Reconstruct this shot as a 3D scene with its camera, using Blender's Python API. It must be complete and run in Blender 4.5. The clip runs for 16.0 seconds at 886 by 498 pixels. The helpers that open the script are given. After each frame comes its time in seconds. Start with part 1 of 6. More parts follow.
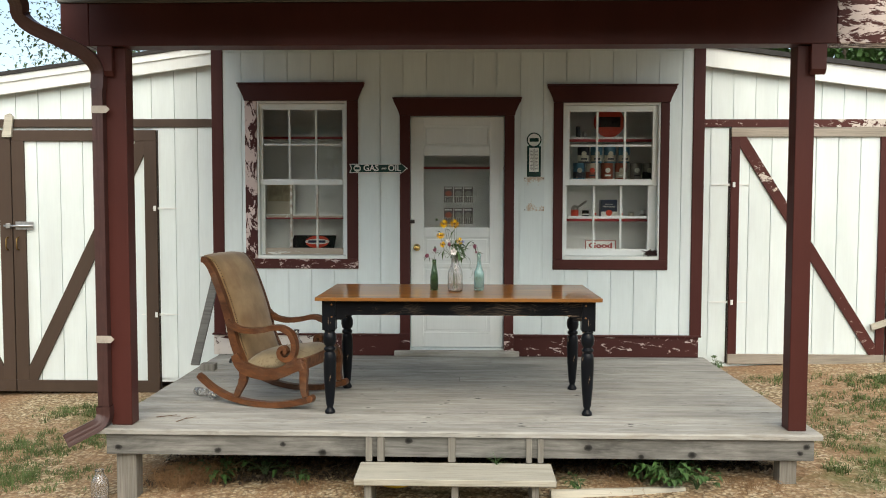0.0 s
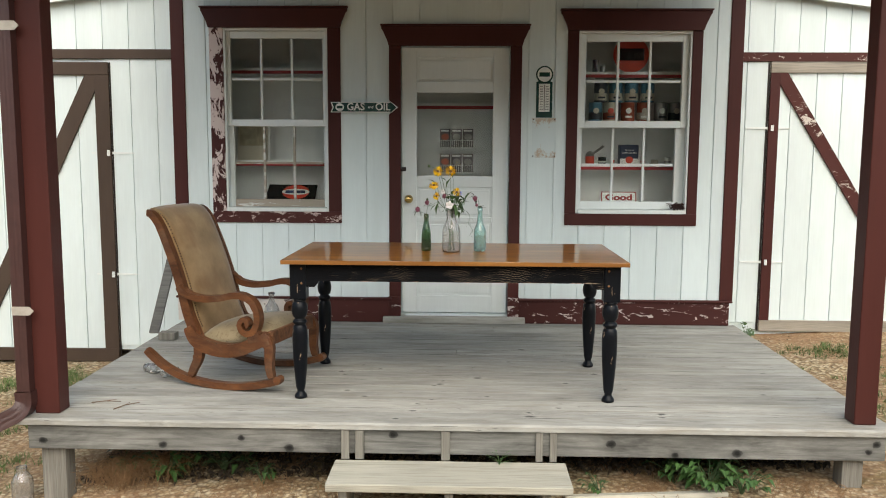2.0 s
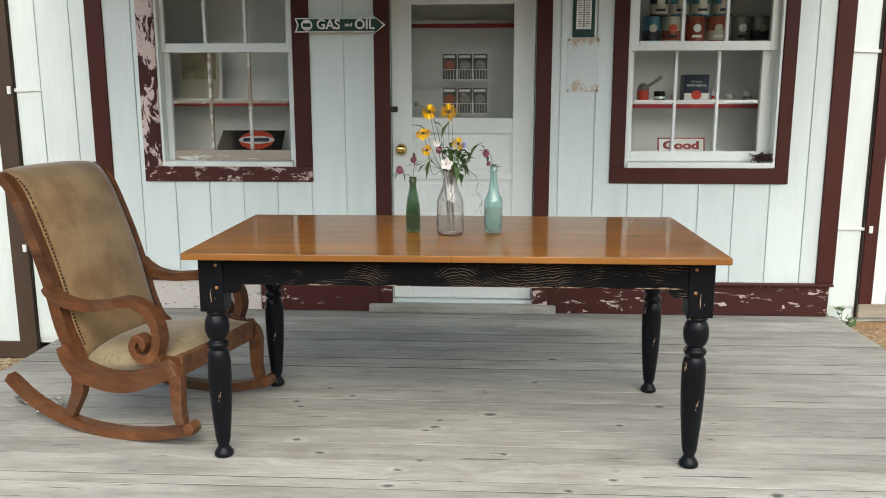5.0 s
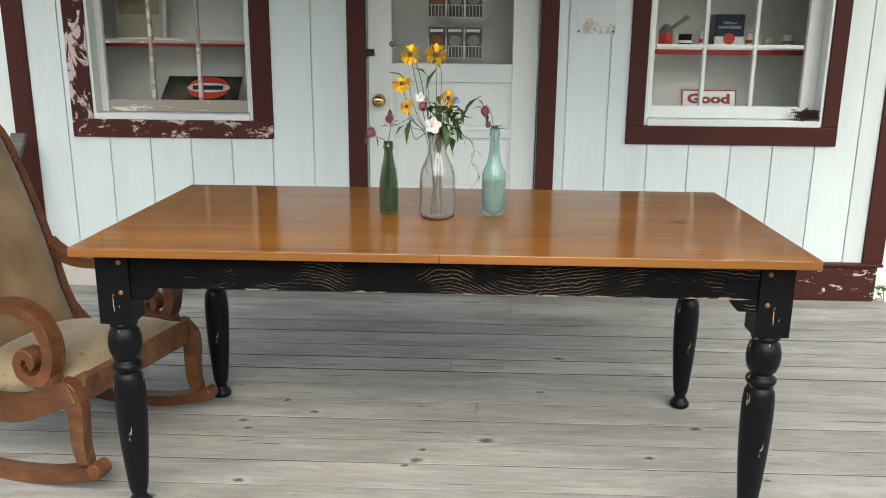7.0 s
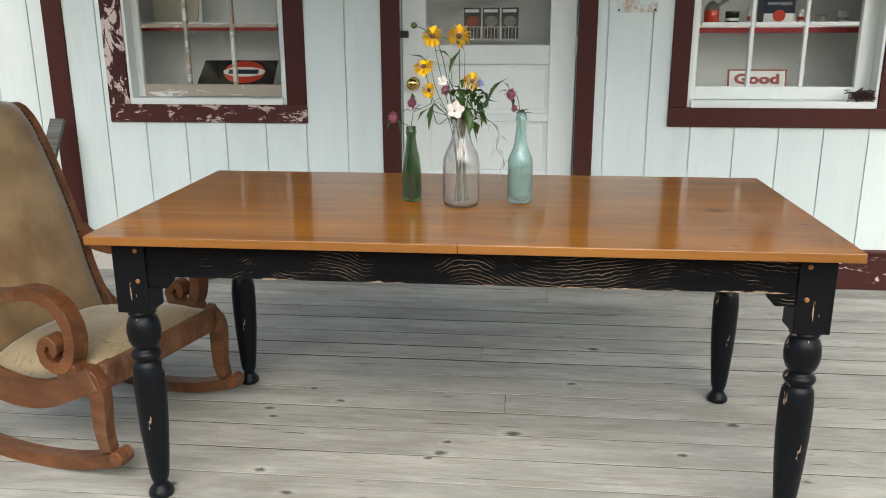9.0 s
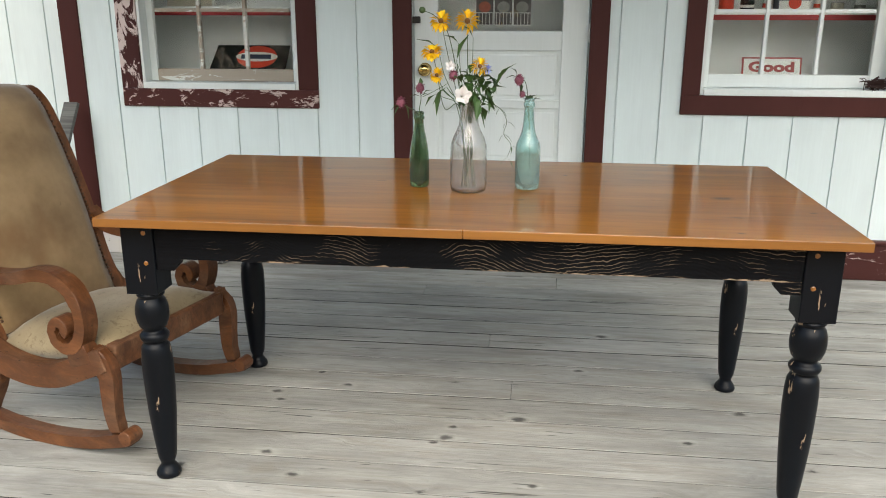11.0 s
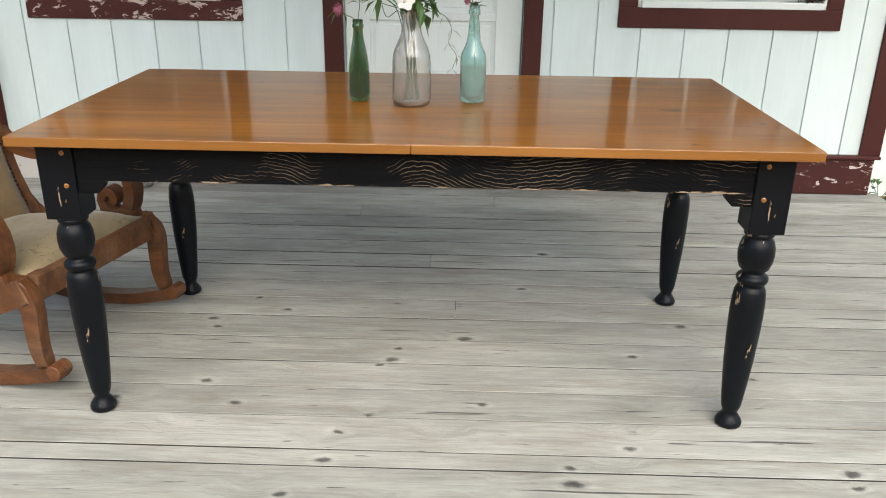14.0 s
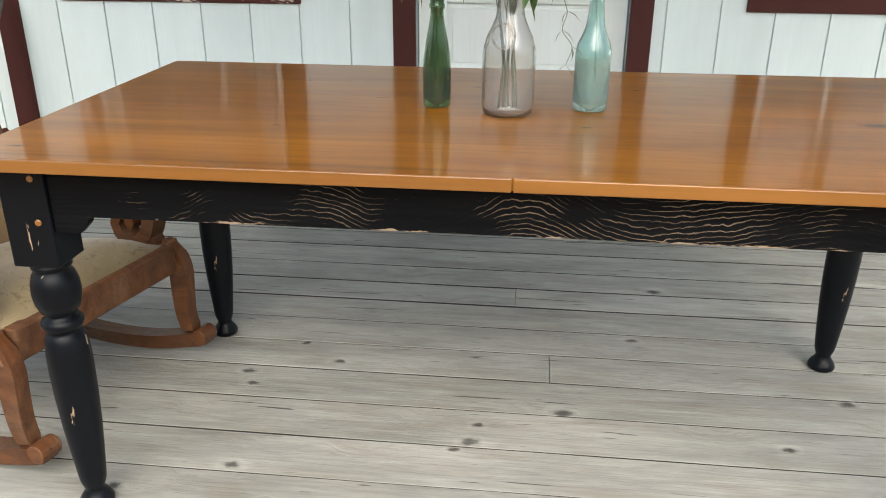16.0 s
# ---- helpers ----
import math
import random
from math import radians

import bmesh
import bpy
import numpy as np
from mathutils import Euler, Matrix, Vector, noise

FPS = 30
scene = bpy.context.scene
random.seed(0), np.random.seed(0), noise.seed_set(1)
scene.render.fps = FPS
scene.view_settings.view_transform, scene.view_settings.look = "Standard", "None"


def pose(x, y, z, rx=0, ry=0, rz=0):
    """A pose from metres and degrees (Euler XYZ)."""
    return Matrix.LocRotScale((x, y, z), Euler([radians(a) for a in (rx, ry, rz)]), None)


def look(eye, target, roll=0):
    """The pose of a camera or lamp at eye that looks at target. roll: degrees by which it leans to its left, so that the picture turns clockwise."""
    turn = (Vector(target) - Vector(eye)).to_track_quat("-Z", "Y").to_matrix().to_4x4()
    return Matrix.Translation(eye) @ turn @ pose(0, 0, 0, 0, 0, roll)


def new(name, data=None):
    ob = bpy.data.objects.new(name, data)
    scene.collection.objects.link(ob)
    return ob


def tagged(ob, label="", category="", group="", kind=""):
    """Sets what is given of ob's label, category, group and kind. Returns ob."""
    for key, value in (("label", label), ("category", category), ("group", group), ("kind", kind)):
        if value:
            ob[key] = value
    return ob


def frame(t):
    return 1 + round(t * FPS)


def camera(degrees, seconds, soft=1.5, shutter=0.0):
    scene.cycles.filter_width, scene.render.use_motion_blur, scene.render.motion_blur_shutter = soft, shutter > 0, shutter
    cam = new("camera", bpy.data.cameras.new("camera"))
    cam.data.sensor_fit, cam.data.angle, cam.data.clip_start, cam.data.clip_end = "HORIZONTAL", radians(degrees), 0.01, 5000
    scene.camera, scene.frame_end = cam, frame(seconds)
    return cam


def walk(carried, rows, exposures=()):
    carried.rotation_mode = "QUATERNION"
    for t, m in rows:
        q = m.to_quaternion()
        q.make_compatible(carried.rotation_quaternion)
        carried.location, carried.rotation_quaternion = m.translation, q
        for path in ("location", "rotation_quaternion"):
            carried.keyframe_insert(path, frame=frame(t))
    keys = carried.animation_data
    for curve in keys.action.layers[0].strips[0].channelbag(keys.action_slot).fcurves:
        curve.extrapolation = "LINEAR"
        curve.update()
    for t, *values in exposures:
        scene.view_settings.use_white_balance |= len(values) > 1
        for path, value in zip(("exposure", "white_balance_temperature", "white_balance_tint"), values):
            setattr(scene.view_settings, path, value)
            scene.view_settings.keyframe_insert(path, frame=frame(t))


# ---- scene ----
cam = camera(57.1, 16.0, 1.0)
PATH = [
    (0, (0.058, -5.607, 1.356), (0.002, -3.611, 1.248), 0.1),
    (0.5, (0.141, -5.326, 1.343), (0.057, -3.331, 1.226), 0.4),
    (1, (0.132, -5.131, 1.341), (0.042, -3.139, 1.187), 0.7),
    (1.5, (0.07, -4.888, 1.328), (0.011, -2.896, 1.165), 0.5),
    (2, (0.072, -4.679, 1.32), (0.015, -2.693, 1.09), 0.3),
    (2.5, (0.165, -4.432, 1.325), (0.073, -2.449, 1.078), 0.3),
    (3, (0.171, -4.2, 1.335), (0.062, -2.226, 1.035), 0.5),
    (3.5, (0.113, -3.915, 1.332), (0.029, -1.941, 1.02), -0.0),
    (5.8, (0.16, -2.785, 1.277), (0.009, -0.834, 0.866), 0.3),
    (6, (0.183, -2.722, 1.277), (0.019, -0.773, 0.856), 0.5),
    (6.5, (0.166, -2.529, 1.27), (0.024, -0.592, 0.791), 0.4),
    (7, (0.088, -2.359, 1.267), (0.018, -0.423, 0.77), 0.5),
    (7.5, (0.112, -2.301, 1.271), (0.038, -0.37, 0.759), 0.5),
    (8, (0.15, -2.284, 1.27), (0.062, -0.355, 0.749), 0.4),
    (8.5, (0.161, -2.273, 1.272), (0.063, -0.348, 0.739), 0.2),
    (9, (0.158, -2.281, 1.266), (-0.033, -0.364, 0.727), -0.2),
    (9.2, (0.149, -2.284, 1.269), (-0.115, -0.379, 0.722), -0.4),
    (10.25, (0.166, -2.281, 1.266), (-0.2, -0.372, 0.704), -0.1),
    (11.3, (0.188, -2.285, 1.26), (0.043, -0.374, 0.688), 0.2),
    (11.5, (0.192, -2.284, 1.259), (0.085, -0.371, 0.687), 0.3),
    (12, (0.186, -2.278, 1.247), (0.1, -0.372, 0.646), 0.4),
    (12.5, (0.19, -2.262, 1.232), (0.102, -0.389, 0.539), 0.4),
    (13, (0.183, -2.232, 1.208), (0.108, -0.387, 0.44), 0.5),
    (13.5, (0.181, -2.254, 1.219), (0.106, -0.408, 0.454), 0.6),
    (14, (0.122, -2.216, 1.224), (0.083, -0.361, 0.478), 0.8),
    (14.5, (0.091, -2.142, 1.223), (0.077, -0.282, 0.488), 0.4),
    (15, (0.152, -1.975, 1.215), (0.071, -0.121, 0.468), 0.4),
    (15.5, (0.129, -1.812, 1.191), (-0.036, 0.026, 0.421), 0.7),
    (16, (0.032, -1.635, 1.14), (-0.166, 0.199, 0.368), 0.3),
]
walk(cam, [(t, look(eye, target, roll)) for t, eye, target, roll in PATH], exposures=[(0, 1.36, 7250, 6), (3.5, 1.51, 7000, 6), (7, 1.69, 7000, 6), (9, 1.69, 7000, 6), (12.5, 1.70, 7000, 6), (16, 1.83, 7000, 6)])

# ---- world and light ----
world = bpy.data.worlds.new("overcast_sky")
scene.world = world
world.use_nodes = True
wn = world.node_tree.nodes
sky = wn.new("ShaderNodeTexSky")
sky.sky_type = 'NISHITA'
sky.sun_disc = False
sky.sun_elevation = radians(44)
sky.sun_rotation = radians(172)
sky.air_density, sky.dust_density, sky.ozone_density = 1.0, 1.8, 1.0
veil = wn.new("ShaderNodeHueSaturation")
veil.inputs["Saturation"].default_value = 0.95
world.node_tree.links.new(sky.outputs[0], veil.inputs["Color"])
world.node_tree.links.new(veil.outputs[0], wn["Background"].inputs[0])
wn["Background"].inputs[1].default_value = 0.10
sun = new("sun", bpy.data.lights.new("sun", 'SUN'))
sun.data.energy, sun.data.angle, sun.data.color = 1.3, radians(75), (1.0, 0.975, 0.945)
sun.matrix_world = look((2.0, -7.0, 7.0), (0, 0, 0))


# ---- materials ----
def mat(name, rough=0.6, metal=0.0, spec=0.5):
    m = bpy.data.materials.new(name)
    m.use_nodes = True
    b = m.node_tree.nodes["Principled BSDF"]
    b.inputs["Roughness"].default_value = rough
    b.inputs["Metallic"].default_value = metal
    b.inputs["Specular IOR Level"].default_value = spec
    return m, m.node_tree, b


def coords(nt, scale=(1, 1, 1), loc=(0, 0, 0)):
    tc = nt.nodes.new("ShaderNodeTexCoord")
    mp = nt.nodes.new("ShaderNodeMapping")
    mp.inputs["Scale"].default_value = scale
    mp.inputs["Location"].default_value = loc
    nt.links.new(tc.outputs["Object"], mp.inputs[0])
    return mp.outputs[0]


def shifted(nt, vec, amount=7.0):
    """Moves the pattern by each piece's own random number."""
    oi = nt.nodes.new("ShaderNodeObjectInfo")
    mu = nt.nodes.new("ShaderNodeMath")
    mu.operation = 'MULTIPLY'
    mu.inputs[1].default_value = amount
    nt.links.new(oi.outputs["Random"], mu.inputs[0])
    ad = nt.nodes.new("ShaderNodeVectorMath")
    ad.operation = 'ADD'
    nt.links.new(vec, ad.inputs[0])
    nt.links.new(mu.outputs[0], ad.inputs[1])
    return ad.outputs[0]


def noise_tex(nt, vec, scale, detail=4, rough=0.6, distort=0.0):
    n = nt.nodes.new("ShaderNodeTexNoise")
    n.inputs["Scale"].default_value = scale
    n.inputs["Detail"].default_value = detail
    n.inputs["Roughness"].default_value = rough
    n.inputs["Distortion"].default_value = distort
    nt.links.new(vec, n.inputs["Vector"])
    return n.outputs["Fac"]


def ramp(nt, fac, stops):
    r = nt.nodes.new("ShaderNodeValToRGB")
    e = r.color_ramp.elements
    while len(e) < len(stops):
        e.new(0.5)
    for i, (p, c) in enumerate(stops):
        e[i].position = p
        e[i].color = (*c, 1) if len(c) == 3 else c
    nt.links.new(fac, r.inputs[0])
    return r.outputs[0]


def grey(v):
    return (v, v, v)


def mix(nt, fac, a, b, mode='MIX'):
    n = nt.nodes.new("ShaderNodeMix")
    n.data_type, n.blend_type = 'RGBA', mode
    for sock, v in ((n.inputs[0], fac), (n.inputs[6], a), (n.inputs[7], b)):
        if isinstance(v, (int, float)):
            sock.default_value = v
        elif isinstance(v, tuple):
            sock.default_value = (*v, 1)
        else:
            nt.links.new(v, sock)
    return n.outputs[2]


def bump(nt, b, height, strength=0.3, dist=0.004):
    n = nt.nodes.new("ShaderNodeBump")
    n.inputs["Strength"].default_value = strength
    n.inputs["Distance"].default_value = dist
    nt.links.new(height, n.inputs["Height"])
    nt.links.new(n.outputs[0], b.inputs["Normal"])


def tone(nt, col, lo, hi):
    """A slight change of tone from piece to piece."""
    oi = nt.nodes.new("ShaderNodeObjectInfo")
    return mix(nt, 1.0, col, ramp(nt, oi.outputs["Random"], [(0, grey(lo)), (1, grey(hi))]), 'MULTIPLY')


def paint(name, col, under, worn=0.3, along=2, rough=0.55, chip=14.0, grime=0.12, stretch=0.25, vary=0.05):
    """Weathered paint on wood: brush grain along one axis, grime, flakes that show what lies under."""
    m, nt, b = mat(name, rough, 0.0, 0.18)
    sc = [1, 1, 1]
    sc[along] = stretch
    v = shifted(nt, coords(nt, tuple(sc)))
    sc2 = [1, 1, 1]
    sc2[along] = 0.03
    g = noise_tex(nt, shifted(nt, coords(nt, tuple(sc2))), 90, 5, 0.7)
    big = noise_tex(nt, v, 2.2, 5, 0.65)
    dirt = ramp(nt, big, [(0.3, grey(1 - grime)), (0.62, grey(1.0))])
    base = mix(nt, 1.0, col, dirt, 'MULTIPLY')
    base = mix(nt, 1.0, base, ramp(nt, g, [(0.25, grey(0.965)), (0.7, grey(1.015))]), 'MULTIPLY')
    base = tone(nt, base, 1 - vary, 1.0)
    fl = noise_tex(nt, v, chip, 7, 0.72, 0.6)
    area = noise_tex(nt, v, 1.6, 3, 0.5)
    su = nt.nodes.new("ShaderNodeMath")
    su.operation = 'MULTIPLY_ADD'
    su.inputs[1].default_value = 0.75
    nt.links.new(area, su.inputs[0])
    nt.links.new(fl, su.inputs[2])
    t = 1.12 - 0.42 * worn
    mask = ramp(nt, su.outputs[0], [(t - 0.012, grey(0)), (t + 0.012, grey(1))])
    nt.links.new(mix(nt, mask, base, under), b.inputs["Base Color"])
    h = mix(nt, 0.5, g, mask)
    bump(nt, b, h, 0.35, 0.002)
    return m


def wood(name, dark, light, along=0, rough=0.75, knots=True, coat=0.0, grain=46, crack=0.25, vary=0.12, relief=0.5, flat=False, stretch=0.055, streak=1.3):
    m, nt, b = mat(name, rough)
    sc = [1, 1, 1]
    sc[along] = stretch
    v = shifted(nt, coords(nt, tuple(sc)), 9)
    g = noise_tex(nt, v, grain, 6, 0.65, 0.4)
    w = noise_tex(nt, v, grain * 0.22, 4, 0.55, 1.2)
    col = ramp(nt, g, [(0.28, dark), (0.68, light)])
    col = mix(nt, 0.5, col, ramp(nt, w, [(0.3, dark), (0.66, light)]))
    sc4 = [1, 1, 1]
    sc4[along] = 0.022
    fine = noise_tex(nt, shifted(nt, coords(nt, tuple(sc4)), 4), grain * 4.5, 3, 0.6)
    col = mix(nt, 1.0, col, ramp(nt, fine, [(0.30, grey(1 - crack * streak)), (0.52, grey(1.0))]), 'MULTIPLY')
    sc3 = [1, 1, 1]
    sc3[along] = 0.018
    c = noise_tex(nt, shifted(nt, coords(nt, tuple(sc3)), 5), 34, 3, 0.5)
    cr = ramp(nt, c, [(0.30, grey(1 - crack * 2)), (0.36, grey(1.0))])
    col = mix(nt, 1.0, col, cr, 'MULTIPLY')
    if knots:
        sk = [1, 1, 1]
        sk[along] = 0.55
        vo = nt.nodes.new("ShaderNodeTexVoronoi")
        vo.inputs["Scale"].default_value = 5.0
        if flat:
            vo.voronoi_dimensions = '2D'
        wob = nt.nodes.new("ShaderNodeVectorMath")
        wob.operation = 'MULTIPLY_ADD'
        nt.links.new(noise_tex(nt, coords(nt), 30, 3, 0.6), wob.inputs[0])
        wob.inputs[1].default_value = (0.03, 0.022, 0.02)
        nt.links.new(shifted(nt, coords(nt, tuple(sk)), 3), wob.inputs[2])
        nt.links.new(wob.outputs[0], vo.inputs["Vector"])
        siz = nt.nodes.new("ShaderNodeSeparateColor")
        nt.links.new(vo.outputs["Color"], siz.inputs[0])
        far = nt.nodes.new("ShaderNodeMath")
        far.operation = 'MULTIPLY'
        nt.links.new(vo.outputs["Distance"], far.inputs[0])
        nt.links.new(ramp(nt, siz.outputs[1], [(0.0, grey(0.25)), (1.0, grey(1.0))]), far.inputs[1])
        far2 = nt.nodes.new("ShaderNodeMath")
        far2.operation = 'MULTIPLY'
        far2.inputs[1].default_value = 3.4
        nt.links.new(far.outputs[0], far2.inputs[0])
        kn = ramp(nt, far2.outputs[0], [(0.045, grey(0.14)), (0.060, grey(0.60)), (0.12, grey(1.0))])
        pick = nt.nodes.new("ShaderNodeSeparateColor")
        nt.links.new(vo.outputs["Color"], pick.inputs[0])
        col = mix(nt, ramp(nt, pick.outputs[0], [(0.40, grey(0.9)), (0.62, grey(0.0))]), col, mix(nt, 1.0, col, kn, 'MULTIPLY'))
    st = noise_tex(nt, coords(nt), 1.3, 4, 0.6)
    col = mix(nt, 1.0, col, ramp(nt, st, [(0.3, grey(0.84)), (0.7, grey(1.06))]), 'MULTIPLY')
    col = tone(nt, col, 1 - vary, 1.0)
    nt.links.new(col, b.inputs["Base Color"])
    bump(nt, b, g, relief, 0.003)
    b.inputs["Coat Weight"].default_value = coat
    b.inputs["Coat Roughness"].default_value = 0.08
    return m


def nearest_spot(nt, vec, spots, plane):
    """Distance to the nearest of some spots (place, radius) lying in one plane, in radii; spots are drawn out along the grain."""
    near = None
    for px, pq, pr in spots:
        sub = nt.nodes.new("ShaderNodeVectorMath")
        sub.operation = 'SUBTRACT'
        nt.links.new(vec, sub.inputs[0])
        sub.inputs[1].default_value = (px, pq, 0) if plane == 'XY' else (px, 0, pq)
        sca = nt.nodes.new("ShaderNodeVectorMath")
        sca.operation = 'MULTIPLY'
        nt.links.new(sub.outputs[0], sca.inputs[0])
        sca.inputs[1].default_value = (0.74 / pr, 1.22 / pr, 0) if plane == 'XY' else (0.8 / pr, 0, 1.0 / pr)
        ln = nt.nodes.new("ShaderNodeVectorMath")
        ln.operation = 'LENGTH'
        nt.links.new(sca.outputs[0], ln.inputs[0])
        if near is None:
            near = ln.outputs["Value"]
        else:
            mn = nt.nodes.new("ShaderNodeMath")
            mn.operation = 'MINIMUM'
            nt.links.new(near, mn.inputs[0])
            nt.links.new(ln.outputs["Value"], mn.inputs[1])
            near = mn.outputs[0]
    return near


def rim_wood():
    """Old grey beam: soft blotches, run-down stains and round dark knots."""
    m, nt, b = mat("grey_rim_beam", 0.85, 0.0, 0.2)
    wob = nt.nodes.new("ShaderNodeVectorMath")
    wob.operation = 'MULTIPLY_ADD'
    nt.links.new(noise_tex(nt, coords(nt), 40, 3, 0.6), wob.inputs[0])
    wob.inputs[1].default_value = (0.02, 0.0, 0.016)
    nt.links.new(coords(nt, (1, 0, 1), (-0.01, 0, -0.008)), wob.inputs[2])
    near = nearest_spot(nt, wob.outputs[0], RIM_KNOTS, 'XZ')
    part_of = nt.nodes.new("ShaderNodeMath")
    part_of.operation = 'MULTIPLY'
    part_of.inputs[1].default_value = 0.25
    nt.links.new(near, part_of.inputs[0])
    g = noise_tex(nt, coords(nt, (0.07, 1, 1)), 44, 5, 0.65, 0.5)
    blot = noise_tex(nt, coords(nt, (0.35, 1, 1)), 6, 5, 0.65, 0.5)
    col = ramp(nt, g, [(0.3, (0.125, 0.122, 0.110)), (0.66, (0.255, 0.252, 0.232))])
    col = mix(nt, 1.0, col, ramp(nt, blot, [(0.30, grey(0.42)), (0.50, grey(0.85)), (0.70, grey(1.25))]), 'MULTIPLY')
    col = mix(nt, 1.0, col, ramp(nt, part_of.outputs[0], [(0.10, grey(0.10)), (0.22, grey(0.32)), (0.30, grey(0.85)), (0.55, grey(1.0))]), 'MULTIPLY')
    nt.links.new(col, b.inputs["Base Color"])
    bump(nt, b, g, 0.6, 0.003)
    return m


RIM_KNOTS = ((-2.065, -0.128, 0.017), (-1.452, -0.142, 0.016), (-0.809, -0.150, 0.020), (-0.285, -0.072, 0.018), (0.799, -0.104, 0.019), (1.117, -0.158, 0.015), (1.421, -0.142, 0.020), (2.099, -0.087, 0.016), (2.061, -0.126, 0.014), (-1.05, -0.10, 0.014))
DECK_KNOTS = ((-0.687, 0.19, 0.017), (-0.657, 0.133, 0.015), (-0.574, 0.355, 0.011), (-0.456, 0.264, 0.016), (-0.058, 0.011, 0.013), (-0.072, -0.056, 0.020), (-0.108, -0.091, 0.012), (0.147, 0.085, 0.022), (0.354, 0.477, 0.016), (0.456, 0.815, 0.021), (-0.483, -0.315, 0.017), (0.194, -0.294, 0.014), (-0.180, -0.440, 0.017), (-0.203, -0.560, 0.018), (0.409, -0.627, 0.026), (0.405, -0.565, 0.016), (-0.276, -0.690, 0.014), (0.662, -0.005, 0.015), (0.565, -0.480, 0.016), (-0.595, -0.204, 0.018), (1.09, -0.560, 0.022), (1.08, -0.615, 0.015), (-0.82, -0.30, 0.016), (0.86, 0.205, 0.020))


def deck_wood():
    """Silvered softwood: soft grain, pale worn patches, small knots with grain bending round them, short checks."""
    m, nt, b = mat("silvered_deck_board", 0.82, 0.0, 0.25)
    knot = nt.nodes.new("ShaderNodeTexVoronoi")
    knot.voronoi_dimensions = '2D'
    knot.inputs["Scale"].default_value = 4.6
    wob = nt.nodes.new("ShaderNodeVectorMath")
    wob.operation = 'MULTIPLY_ADD'
    nt.links.new(noise_tex(nt, coords(nt), 26, 3, 0.6), wob.inputs[0])
    wob.inputs[1].default_value = (0.05, 0.035, 0.0)
    nt.links.new(shifted(nt, coords(nt, (0.6, 1, 1)), 3), wob.inputs[2])
    nt.links.new(wob.outputs[0], knot.inputs["Vector"])
    rnd_c = nt.nodes.new("ShaderNodeSeparateColor")
    nt.links.new(knot.outputs["Color"], rnd_c.inputs[0])
    near = ramp(nt, knot.outputs["Distance"], [(0.0, grey(1)), (0.28, grey(0))])
    bend = nt.nodes.new("ShaderNodeVectorMath")
    bend.operation = 'MULTIPLY_ADD'
    nt.links.new(near, bend.inputs[0])
    bend.inputs[1].default_value = (0.0, 0.045, 0.0)
    nt.links.new(shifted(nt, coords(nt, (0.09, 1, 1)), 9), bend.inputs[2])
    g = noise_tex(nt, bend.outputs[0], 62, 5, 0.62, 0.5)
    w = noise_tex(nt, bend.outputs[0], 13, 4, 0.55, 1.0)
    col = ramp(nt, g, [(0.32, (0.310, 0.300, 0.268)), (0.64, (0.455, 0.447, 0.408))])
    col = mix(nt, 0.45, col, ramp(nt, w, [(0.3, (0.285, 0.276, 0.245)), (0.7, (0.495, 0.487, 0.447))]))
    worn = noise_tex(nt, shifted(nt, coords(nt, (0.30, 1, 1)), 6), 7, 6, 0.7)
    col = mix(nt, 1.0, col, ramp(nt, worn, [(0.28, grey(0.70)), (0.5, grey(0.98)), (0.70, grey(1.20))]), 'MULTIPLY')
    chk = noise_tex(nt, shifted(nt, coords(nt, (0.075, 1, 1)), 5), 105, 2, 0.5)
    col = mix(nt, 1.0, col, ramp(nt, chk, [(0.255, grey(0.25)), (0.295, grey(1.0))]), 'MULTIPLY')
    split = noise_tex(nt, shifted(nt, coords(nt, (0.028, 1, 1)), 8), 46, 3, 0.55, 0.3)
    col = mix(nt, 1.0, col, ramp(nt, split, [(0.296, grey(0.22)), (0.318, grey(1.0))]), 'MULTIPLY')
    brown = noise_tex(nt, shifted(nt, coords(nt, (0.16, 1, 1)), 4), 15, 5, 0.65, 0.8)
    col = mix(nt, ramp(nt, brown, [(0.50, grey(0.0)), (0.72, grey(0.42))]), col, (0.255, 0.215, 0.155))
    spot = nt.nodes.new("ShaderNodeMath")
    spot.operation = 'MULTIPLY'
    nt.links.new(knot.outputs["Distance"], spot.inputs[0])
    nt.links.new(ramp(nt, rnd_c.outputs[1], [(0.0, grey(0.42)), (0.5, grey(0.8)), (1.0, grey(1.5))]), spot.inputs[1])
    kn = ramp(nt, spot.outputs[0], [(0.020, grey(0.20)), (0.030, grey(0.50)), (0.042, grey(0.80)), (0.060, grey(1.0))])
    col = mix(nt, ramp(nt, rnd_c.outputs[0], [(0.09, grey(0.9)), (0.15, grey(0.0))]), col, mix(nt, 1.0, col, kn, 'MULTIPLY'))
    # the larger knots and torn spots, each at its place on the deck
    wv = nt.nodes.new("ShaderNodeVectorMath")
    wv.operation = 'MULTIPLY_ADD'
    nt.links.new(noise_tex(nt, coords(nt), 34, 3, 0.65), wv.inputs[0])
    wv.inputs[1].default_value = (0.030, 0.022, 0.0)
    nt.links.new(coords(nt, (1, 1, 0), (-0.015, -0.011, 0)), wv.inputs[2])
    near_k = nearest_spot(nt, wv.outputs[0], DECK_KNOTS, 'XY')
    third = nt.nodes.new("ShaderNodeMath")
    third.operation = 'MULTIPLY'
    third.inputs[1].default_value = 0.25
